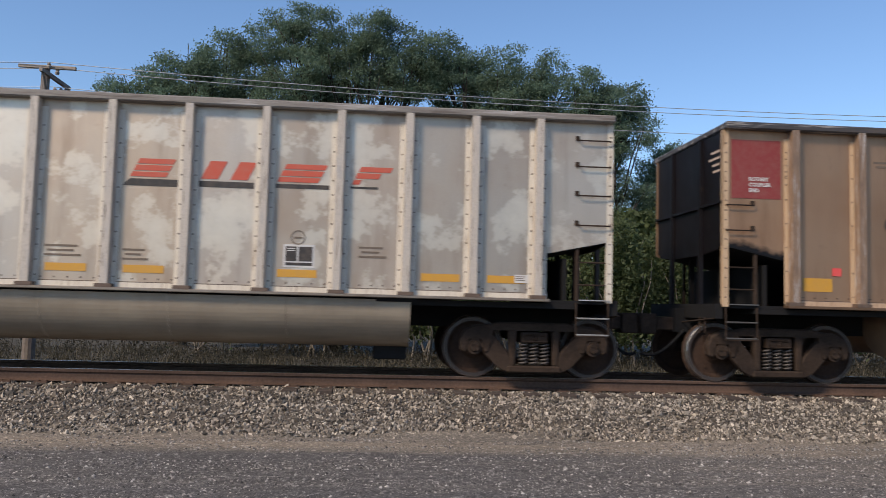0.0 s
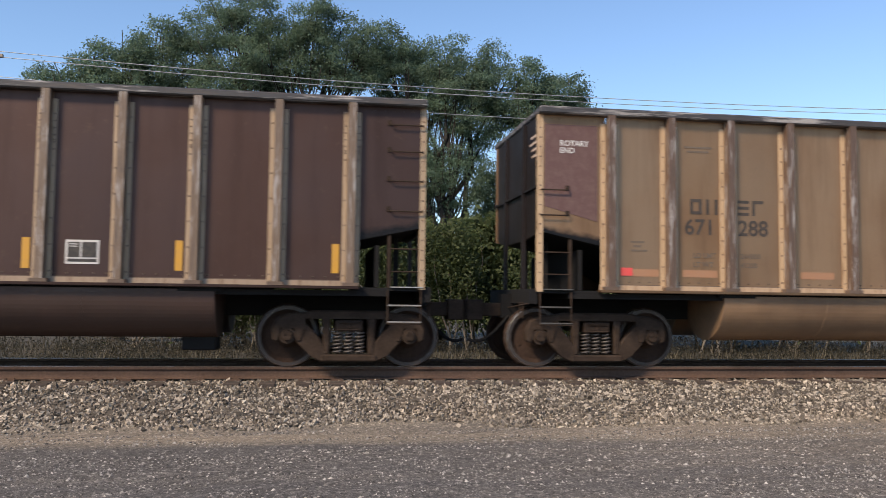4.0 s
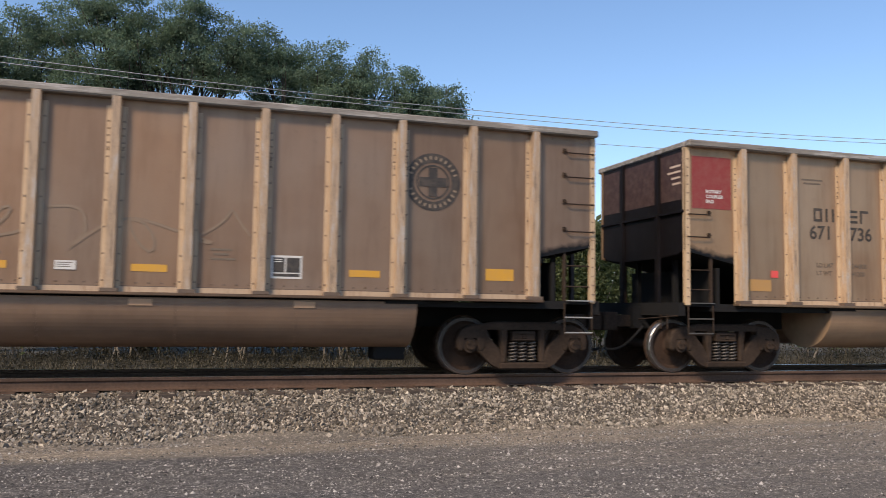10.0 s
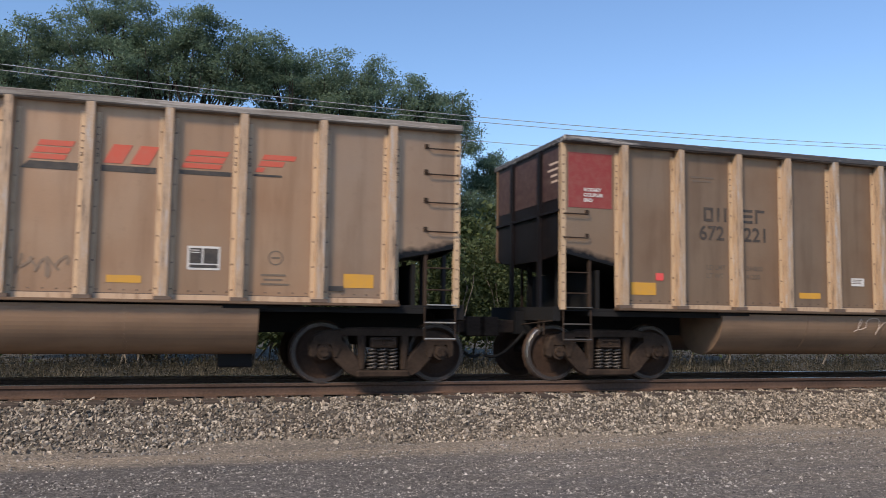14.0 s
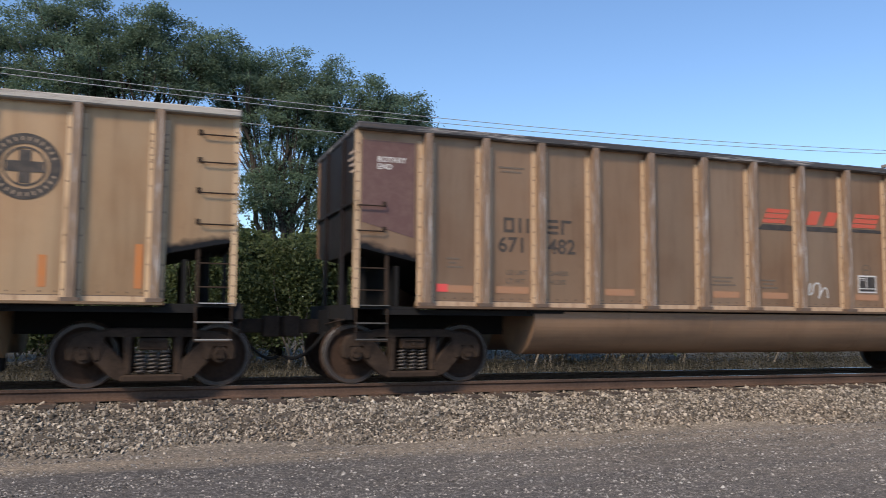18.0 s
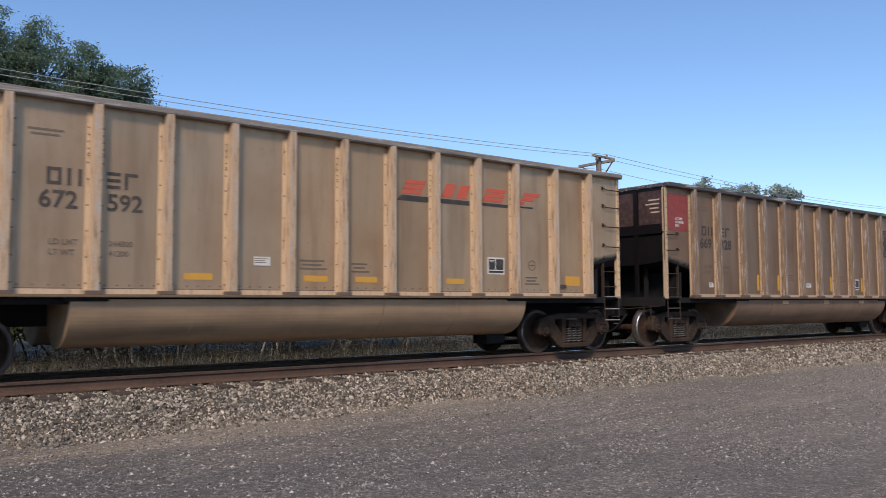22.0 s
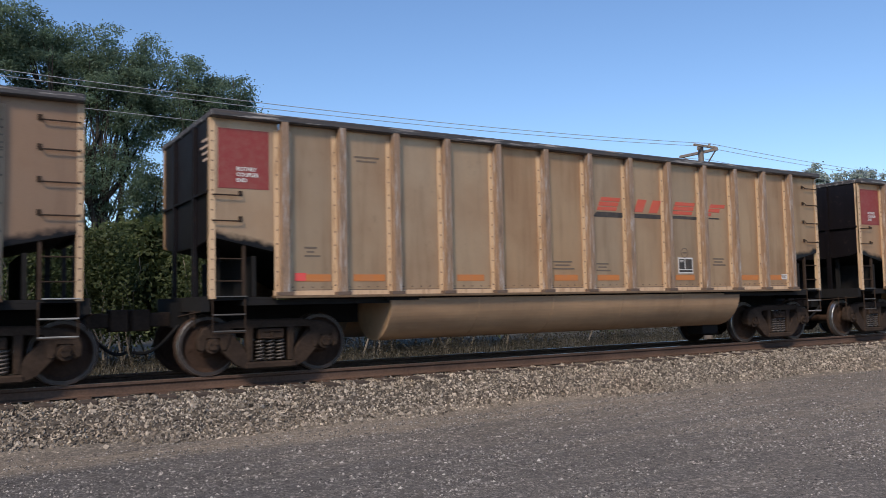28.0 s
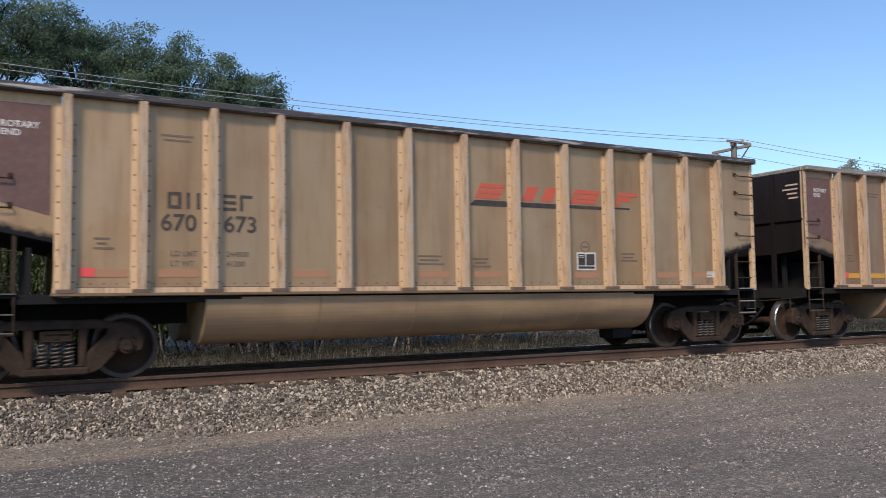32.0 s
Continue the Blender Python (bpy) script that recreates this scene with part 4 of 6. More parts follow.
def white_tag(car, x0, x1, z0, z1):
    tag = patch(car, "white_tag", x0, x1, z0, z1, P_WHITE, y=UP, label="small white tag with faint lines")
    bm = bmesh.new()
    for i, w in enumerate((0.78, 0.62, 0.70)):
        z = (0.24 - 0.22 * i) * (z1 - z0)
        box(bm, -0.44 * (x1 - x0), (w - 0.44) * (x1 - x0), 0, 0.003, z, z + 0.07 * (z1 - z0))
    put("tag_lines", mesh_of("tag_lines", bm, P_FADED), tag, ((x1 - x0) / 2, -0.0032, (z1 - z0) / 2))
    return tag


def text_bars(car, x, z, w, rows=3, paint=None):
    for i in range(rows):
        patch(car, "faded_line", x + 0.04 * (i % 2), x + w - 0.05 * ((i + 1) % 3), z - 0.065 * i, z - 0.065 * i + 0.028, paint or P_FADED, y=SHEET_Y - 0.0104 if paint else SHEET_Y - 0.006)


def slanted_logo(car, first, paint, up=0.0):
    """Four leaning letter blocks over a dark wedge, one to a bay."""
    for j in range(4):
        a, b = POSTS[first + j] + 0.15, POSTS[first + j + 1] - 0.15
        if j == 3:
            b = a + 0.50
        patch(car, "logo_wedge", a, b - (0.1 if j == 3 else 0), (2.745 + up) - (0.10, 0.085, 0.06, 0.03)[j], (2.745 + up), P_BLACK, lean=0.10 if j == 0 else 0.0)
        a += 0.10 if j == 0 else 0.02
        b -= 0.10
        h = 0.26
        # plain leaning stripes
        z = 2.775 + up
        if j == 1:
            patch(car, "logo_stroke", a, a + 0.24, z, z + h, paint, lean=0.13)
            patch(car, "logo_stroke", b - 0.24, b, z, z + h, paint, lean=0.13)
        else:
            for q, (z0, z1) in enumerate(((0.0, 0.07), (0.088, 0.168), (0.186, h))):
                patch(car, "logo_stroke", a + 0.5 * z0, (b if j != 3 else a + (0.17, 0.40, 0.52)[q]) + 0.5 * z0 - 0.06, z + z0, z + z1, paint, lean=0.5 * (z1 - z0))


MARKS = {}


def mark_mesh(paint, j):
    """A reporting mark as a plain block of bars."""
    if (paint.name, j) not in MARKS:
        bm = bmesh.new()
        w, h, s = 0.185, 0.235, 0.046
        m = (h - s) / 2
        bars = (((0, s, 0, h), (w - s, w, 0, h), (s, w - s, 0, s), (s, w - s, h - s, h)), ((0, s, 0, h), (w - s, w, 0, h)),
                ((0, w, 0, s), (0, w, m, m + s), (0, w, h - s, h)), ((0, s, 0, h), (s, w, h - s, h)))[j]
        for x0, x1, z0, z1 in bars:
            box(bm, x0, x1, 0, 0.003, z0, z1)
        MARKS[paint.name, j] = mesh_of("mark_block", bm, paint)
    return MARKS[paint.name, j]


def numbers(car, post, left, right, paint=None, z=2.37, serif=False):
    paint = paint or P_LETTER
    x = POSTS[post]
    for j, dx in enumerate((-0.62, -0.36, 0.16, 0.40)):
        put("mark_block", mark_mesh(paint, j), car, (x + dx, SHEET_Y - 0.006, z + 0.31))
    b = 0.010 if serif else 0.006
    write(car, "car_number", left, x - 0.72, z, 0.335, paint, b, wide=1.0)
    write(car, "car_number", right, x + 0.16, z, 0.335, paint, b, wide=1.0)
    for i, (a, c) in enumerate((("LD LMT", "244800"), ("LT WT", "41200"))):
        drop = 0.36 if z < 2.2 else 0.50
        write(car, "weight_line", a, x - 0.58, z - drop - 0.14 * i, 0.11, P_FADED, 0.002)
        write(car, "weight_line", c, x + 0.20, z - drop - 0.14 * i, 0.11, P_FADED, 0.002)


def end_sign(car, style):
    x = -HALF
    if style == "red":
        patch(car, "end_sign", x + 0.13, x + 0.90, 2.79, 3.68, P_RED, label="dull red painted end panel")
        for i, w in enumerate(("ROTARY", "COUPLER", "END")):
            write(car, "end_sign_word", w, x + 0.40, 3.06 - 0.085 * i, 0.078, P_WHITE, 0.003, SHEET_Y - 0.0115)
    elif style == "maroon":
        bm = bmesh.new()
        prism(bm, [(0, 0.22), (0.82, 0.0), (0.82, 1.46), (0, 1.46)], 0, 0.004)
        put("end_sign", mesh_of("end_sign", bm, P_MAROON), car, (x + 0.11, SHEET_Y - 0.006, 2.22), "dark maroon painted end panel")
        for i, w in enumerate(("ROTARY", "END")):
            write(car, "end_sign_word", w, x + 0.34, 3.36 - 0.11 * i, 0.115, P_WHITE, 0.003, SHEET_Y - 0.0115)


def end_marks(car, red):
    """Painted patch and pale lines of lettering on the end sheet."""
    x = -HALF + 0.028
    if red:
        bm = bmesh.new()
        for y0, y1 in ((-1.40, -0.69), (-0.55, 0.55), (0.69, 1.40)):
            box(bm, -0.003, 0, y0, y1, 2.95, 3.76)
        put("end_patch", mesh_of("end_patch", bm, P_ENDRED), car, (x, 0, 0), "dark red paint on the end sheet")
    for i, (y0, y1) in enumerate(((-1.30, -0.98), (-1.30, -0.90), (-1.28, -1.02), (-1.30, -1.05))):
        bm = bmesh.new()
        box(bm, -0.006, -0.003, y0, y1, 3.52 - 0.10 * i, 3.555 - 0.10 * i)
        put("end_line", mesh_of("end_line", bm, P_CREAM), car, (x, 0, 0))


def dress_car(car, k, style, left, right, sign):
    first = {"new": 7, "old": 6}.get(style)
    end_sign(car, sign)
    if k not in (1, 13, 16, 19, 20, 21, 23):
        end_marks(car, k in (7, 8, 11, 17, 18))
    b = lambda i: POSTS[i]
    if style in ("new", "old"):
        slanted_logo(car, first, P_LOGO, 0.26 if style == "new" else 0.0)
        if left:
            numbers(car, 2, left, right, z=2.37 if style == "new" else 2.07)
        text_bars(car, b(5) + 0.2, 1.75, 0.5)
        text_bars(car, b(6) + 0.2, 1.72, 0.36)
        info_box(car, b(first + 2) + 0.30, 1.55 if style == "old" else 1.62)
        text_bars(car, b(first + 3) + 0.3, 1.85 if style == "old" else 1.56, 0.40)
        text_bars(car, b(1) + 0.25, 3.40, 0.5, 2)
        paint = P_OCHRE if k == 8 else P_ORANGE if k in (20, 22) else P_YELLOW
        if style == "old" and k in (3, 4, 9, 12, 14, 25):
            paint = P_PALEORANGE
        ring_stencil(car, b(first + (3 if style == "new" else 2)) + 0.5, 1.98 if style == "old" else 1.82)
        if style == "new":
            patch(car, "drain_hook", b(11) + 0.14, b(11) + 0.36, 1.37, 1.44, P_BLACK, y=SHEET_Y - 0.03)
            patch(car, "yellow_bar", b(0) + 0.16, b(0) + 0.62, 1.42, 1.62, paint)
            for i in (3, 5, 6, 8):
                patch(car, "yellow_bar", b(i) + 0.28, b(i) + 0.72, 1.42, 1.52, paint)
            patch(car, "yellow_bar", b(11) + 0.36, b(11) + 0.80, 1.42, 1.62, paint)
            white_tag(car, b(4) + 0.38, b(4) + 0.66, 1.66, 1.80)
            patch(car, "red_reflector", b(0) + 0.62, b(0) + 0.76, 1.66, 1.78, P_PINK, y=UP)
        else:
            for i in (0, 1, 3, 5, 6, 8, 10, 11):
                patch(car, "yellow_bar", b(i) + 0.22, b(i) + 0.78, 1.41, 1.52, paint)
            white_tag(car, b(11) + 0.62, b(11) + 0.82, 1.42, 1.54)
            if k == 9:
                white_tag(car, b(0) + 0.18, b(0) + 0.36, 1.42, 1.54)
            else:
                patch(car, "red_reflector", b(0) + 0.18, b(0) + 0.36, 1.42, 1.54, P_PINK, y=UP)
            text_bars(car, b(0) + 0.34, 1.92, 0.26)
    elif style == "serif":
        numbers(car, 1, left, right, z=2.42, serif=True)
        ring_emblem(car, b(10) + 0.51, 2.95, 0.44)
        info_box(car, b(8) + 0.14, 1.43)
        text_bars(car, b(0) + 0.25, 3.42, 0.5, 2)
        text_bars(car, b(7) + 0.3, 1.80, 0.34)
        text_bars(car, b(4) + 0.3, 1.80, 0.34)
        paint = P_ORANGE if k in (13, 15) else P_PALEORANGE if k == 23 else P_YELLOW
        if k == 7:      # level bars
            patch(car, "yellow_bar", b(0) + 0.18, b(0) + 0.62, 1.96, 2.16, paint)
            for i in (2, 4, 6, 9, 11):
                patch(car, "yellow_bar", b(i) + 0.26, b(i) + 0.72, 1.48, 1.58 if i < 11 else 1.66, paint)
        else:   # upright bars beside the posts
            patch(car, "yellow_bar", b(0) + 0.15, b(0) + 0.25, 1.37, 1.37 + (0.93 if k not in (15, 13) else 0.42), paint)
            for i in (2, 4, 6, 8, 10):
                patch(car, "yellow_bar", b(i) + (-0.26 if i == 4 else 0.72), b(i) + (-0.16 if i == 4 else 0.82), 1.38, 1.80, paint)
            patch(car, "yellow_bar", b(12) - 0.26, b(12) - 0.16, 1.38, 1.98 if k in (13, 15, 23) else 2.30, paint)
        white_tag(car, b(5) + 0.30, b(5) + 0.56, 1.48, 1.60)
        white_tag(car, b(0) + 0.66, b(0) + 0.84, 1.44, 1.56)
        if k == 1:
            patch(car, "red_reflector", b(0) + 0.62, b(0) + 0.80, 1.42, 1.58, P_PINK, y=UP - 0.004)
        for x in (-2.05, 0.25, 2.45):
            patch(car, "tub_tag", x, x + 0.30, 1.02, 1.11, P_PEACH, y=-1.502)


# number, marking style, end panel, tint of the dusty sheets, tint of the chord
TAN, BROWN, RUST = (0.328, 0.223, 0.134), (0.250, 0.156, 0.092), (0.106, 0.061, 0.034)
DARKC, GREYC = (0.047, 0.043, 0.043), (0.203, 0.179, 0.156)
CARS = {
    -2: ("new", "", "", "red", TAN, DARKC), -1: ("old", "", "", "maroon", (0.475, 0.398, 0.321), GREYC), 0: ("new", "671", "781", "red", (0.366, 0.229, 0.142), DARKC), 1: ("serif", "670", "279", "red", (0.301, 0.166, 0.096), DARKC),
    2: ("dark", "", "", "", (0.079, 0.045, 0.037), DARKC), 3: ("old", "671", "288", "maroon", (0.331, 0.205, 0.119), DARKC), 4: ("old", "670", "502", "maroon", (0.303, 0.175, 0.103), DARKC), 5: ("new", "672", "410", "red", (0.336, 0.198, 0.116), GREYC),
    6: ("old", "671", "236", "maroon", (0.328, 0.209, 0.137), DARKC), 7: ("serif", "669", "033", "red", (0.280, 0.181, 0.123), GREYC), 8: ("new", "671", "736", "red", (0.408, 0.269, 0.170), GREYC), 9: ("old", "671", "208", "maroon", (0.329, 0.199, 0.132), DARKC),
    10: ("new", "672", "245", "red", (0.369, 0.235, 0.149), GREYC), 11: ("new", "672", "221", "red", (0.299, 0.197, 0.128), DARKC), 12: ("old", "", "", "maroon", (0.438, 0.287, 0.176), DARKC), 13: ("serif", "670", "249", "red", (0.390, 0.259, 0.152), (0.390, 0.359, 0.320)),
    14: ("old", "671", "482", "maroon", (0.331, 0.206, 0.127), DARKC), 15: ("serif", "669", "007", "red", (0.273, 0.163, 0.098), DARKC), 16: ("serif", "670", "049", "red", (0.278, 0.182, 0.118), DARKC), 17: ("new", "672", "592", "red", (0.454, 0.311, 0.193), GREYC),
    18: ("serif", "669", "328", "red", (0.272, 0.176, 0.116), DARKC), 19: ("new", "672", "635", "red", (0.432, 0.289, 0.198), DARKC), 20: ("new", "672", "381", "red", (0.402, 0.251, 0.152), DARKC), 21: ("serif", "669", "973", "red", (0.278, 0.173, 0.110), DARKC),
    22: ("old", "", "", "red", (0.479, 0.315, 0.186), DARKC), 23: ("serif", "669", "979", "red", (0.450, 0.284, 0.168), DARKC), 24: ("green", "", "", "", RUST, (0.043, 0.047, 0.047)), 25: ("old", "670", "673", "maroon", (0.449, 0.304, 0.178), DARKC),
    26: ("old", "", "", "maroon", (0.357, 0.232, 0.146), GREYC), 27: ("new", "", "", "red", TAN, DARKC), 28: ("new", "", "", "red", BROWN, DARKC),
}


# stretches of some cars tinted greyer or paler: slanting sheen put into the sheet colour
SHEEN_TINTS = {19: (0.0, 9.0, (1.26, 1.30, 1.22)), 20: (-9.0, 0.5, (0.82, 0.82, 0.88)), 23: (-6.4, 1.0, (0.70, 0.75, 0.86))}


def blaze(car, x, z, pts, paint):
    """A plain painted polygon on the side."""
    bm = bmesh.new()
    prism(bm, pts, 0, 0.004)
    put("white_block", mesh_of("white_block", bm, paint), car, (x, SHEET_Y - 0.0104, z))


def green_livery(car):
    """Old green end with a large pale blaze; the rest is rust brown."""
    for i, (x0, x1) in enumerate([(-HALF + 0.09, POSTS[0] - 0.14), (POSTS[0] + 0.14, POSTS[1] - 0.14), (POSTS[1] + 0.14, POSTS[2] - 0.14)]):
        patch(car, "green_panel", x0, x1, 2.10 if i == 0 else 1.36, 3.80, P_GREEN, label="weathered green paint")
    y = SHEET_Y - 0.0104
    patch(car, "white_block", -HALF + 0.10, POSTS[0] - 0.15, 3.06, 3.40, P_TAN, y=y)
    patch(car, "white_block", POSTS[0] - 0.36, POSTS[0] - 0.16, 2.34, 3.05, P_FADEDWHITE, y=y)
    for i, w in enumerate((0.30, 0.18)):
        patch(car, "faded_line", -HALF + 0.36, -HALF + 0.36 + w, 2.74 - 0.12 * i, 2.81 - 0.12 * i, P_CREAM, y=y)
    x0, x1, x2 = POSTS[0] + 0.15, POSTS[1] + 0.15, POSTS[2]
    w = POSTS[1] - 0.15 - x0
    blaze(car, x0, 0, [(0.20, 3.50), (w, 3.50), (w, 3.79), (0.31, 3.79)], P_TAN)
    blaze(car, x0, 0, [(0.12, 3.24), (0.36, 3.24), (0.44, 3.498), (0.199, 3.498)], P_TAN)
    blaze(car, x0, 0, [(0.02, 2.74), (w, 2.74), (w, 3.238), (0.12, 3.238)], P_TAN)
    blaze(car, x1, 0, [(0, 3.50), (0.56, 3.50), (0.70, 3.60), (0.66, 3.79), (0, 3.79)], P_TAN)
    blaze(car, x1, 0, [(0.33, 3.24), (0.48, 3.24), (0.66, 3.38), (0.64, 3.498), (0.38, 3.498)], P_TAN)
    blaze(car, x1, 0, [(0, 2.74), (0.50, 2.74), (0.60, 2.84), (0.56, 3.12), (0.46, 3.238), (0.30, 3.238), (0.24, 3.04), (0, 3.04)], P_TAN)
    for z in (2.63, 1.88, 1.42):
        for j in (0, 1):
            patch(car, "pale_stripe", POSTS[j] + 0.15, POSTS[j + 1] - 0.15, z, z + 0.03, P_CREAM, y=y)
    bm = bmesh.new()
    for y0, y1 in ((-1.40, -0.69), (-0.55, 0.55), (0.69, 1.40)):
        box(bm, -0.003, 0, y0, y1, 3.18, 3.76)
    put("end_patch", mesh_of("end_patch", bm, P_ENDGREEN), car, (-HALF + 0.028, 0, 0), "dark green paint on the end sheet")
    patch(car, "worn_patch", x0 + 0.04, POSTS[1] - 0.17, 1.96, 2.58, P_FADEDWHITE, y=y, label="worn pinkish grey paint")
    for i, x in enumerate((POSTS[0] + 0.2, POSTS[1] + 0.2)):
        text_bars(car, x + 0.1, 1.74, 0.45, 3, P_CREAM)
    patch(car, "red_reflector", POSTS[0] + 0.5, POSTS[0] + 0.66, 1.52, 1.66, P_PINK, y=y)
    patch(car, "dusty_plate", POSTS[2] + 0.17, POSTS[2] + 0.75, 1.84, 2.14, flat_paint("khaki_plate", (0.22, 0.19, 0.09)))
    for i, h in ((2, 0.42), (4, 0.42), (6, 0.40), (8, 0.38), (10, 0.40), (12, 0.8)):
        x = POSTS[i] + (0.48 if i == 2 else 0.34) if i < 12 else POSTS[12] - 0.26
        patch(car, "orange_bar", x, x + 0.11, 1.38, 1.38 + h, P_ORANGE)
    info_box(car, POSTS[9] + 0.42, 1.44)
    patch(car, "white_tag", POSTS[5] + 0.42, POSTS[5] + 0.72, 1.48, 1.60, P_CREAM)
    patch(car, "green_panel", HALF - 0.55, HALF - 0.15, 3.48, 3.66, P_GREEN)
    for x in (-2.05, 0.25, 2.45):
        patch(car, "tub_tag", x, x + 0.24, 1.02, 1.11, P_PEACH, y=-1.502)


def dark_livery(car):
    """Dark painted car with a tan sign, worn pale patches and large pale marks."""
    x = -HALF
    patch(car, "tan_sign", x + 0.10, x + 0.88, 2.98, 3.26, P_ORANGE)
    for i, w in enumerate(("ROTARY", "COUPLER", "END")):
        write(car, "end_sign_word", w, x + 0.28, 2.86 - 0.11 * i, 0.12, P_WHITE, 0.003)
    patch(car, "pale_patch", POSTS[0] - 0.42, POSTS[0] - 0.14, 2.22, 2.62, P_CREAM, -0.08)
    patch(car, "pale_patch", POSTS[0] + 0.15, POSTS[0] + 0.42, 2.90, 3.24, P_WHITE, 0.10)
    for i, (px, pw) in enumerate(((0.18, 0.22), (0.52, 0.22), (1.20, 0.24), (1.52, 0.24))):
        patch(car, "pale_mark", POSTS[0] + px, POSTS[0] + px + pw, 2.42, 2.66, P_TAN)
        patch(car, "pale_mark", POSTS[0] + px, POSTS[0] + px + pw, 2.08, 2.36, P_TAN)
    for px in (0.15, 0.62):
        patch(car, "yellow_bar", POSTS[0] + px, POSTS[0] + px + 0.10, 1.38, 1.80, P_YELLOW)
    patch(car, "red_reflector", POSTS[0] + 0.72, POSTS[0] + 0.86, 1.50, 1.64, P_PINK)
    for i in (4, 6, 8, 10, 12):
        patch(car, "yellow_bar", POSTS[i] - 0.26, POSTS[i] - 0.16, 1.38, 1.80, P_YELLOW)
    info_box(car, POSTS[8] + 0.3, 1.45)


def scrawl(car, seed, x0, z0, w, h, paint, y, loops=7, r=0.018):
    """Sprayed cursive line: one flat ribbon that loops along the sheet."""
    rng = random.Random(seed)
    n = loops * 14
    tall = [rng.uniform(0.45, 1.0) for _ in range(loops + 1)]
    pts = []
    for i in range(n + 1):
        u = i / n * loops
        a = 2 * math.pi * u
        q = int(min(u, loops))
        k = tall[q] + (tall[min(q + 1, loops)] - tall[q]) * (u - q)
        bow = 0.5 * math.sin(3.1 * k + q) * w / loops
        pts.append(Vector((x0 + w * (u / loops) + bow * math.sin(a), z0 + h * (0.5 - 0.5 * k * math.cos(a + 1.3 * math.sin(u * 2.3))) + 0.14 * h * math.sin(u * 1.7))))
    bm = bmesh.new()
    row = []
    for i, p in enumerate(pts):
        d = (pts[min(i + 1, n)] - pts[max(i - 1, 0)]).normalized()
        q = Vector((-d.y, d.x)) * r
        row.append((bm.verts.new((p.x - q.x, y, p.y - q.y)), bm.verts.new((p.x + q.x, y - 0.0002 * (i % 2), p.y + q.y))))
    for (a, b), (c, d) in zip(row, row[1:]):
        bm.faces.new((a, b, d, c))
    return put("sprayed_scrawl", mesh_of("sprayed_scrawl", bm, paint), car, label="sprayed scrawl")


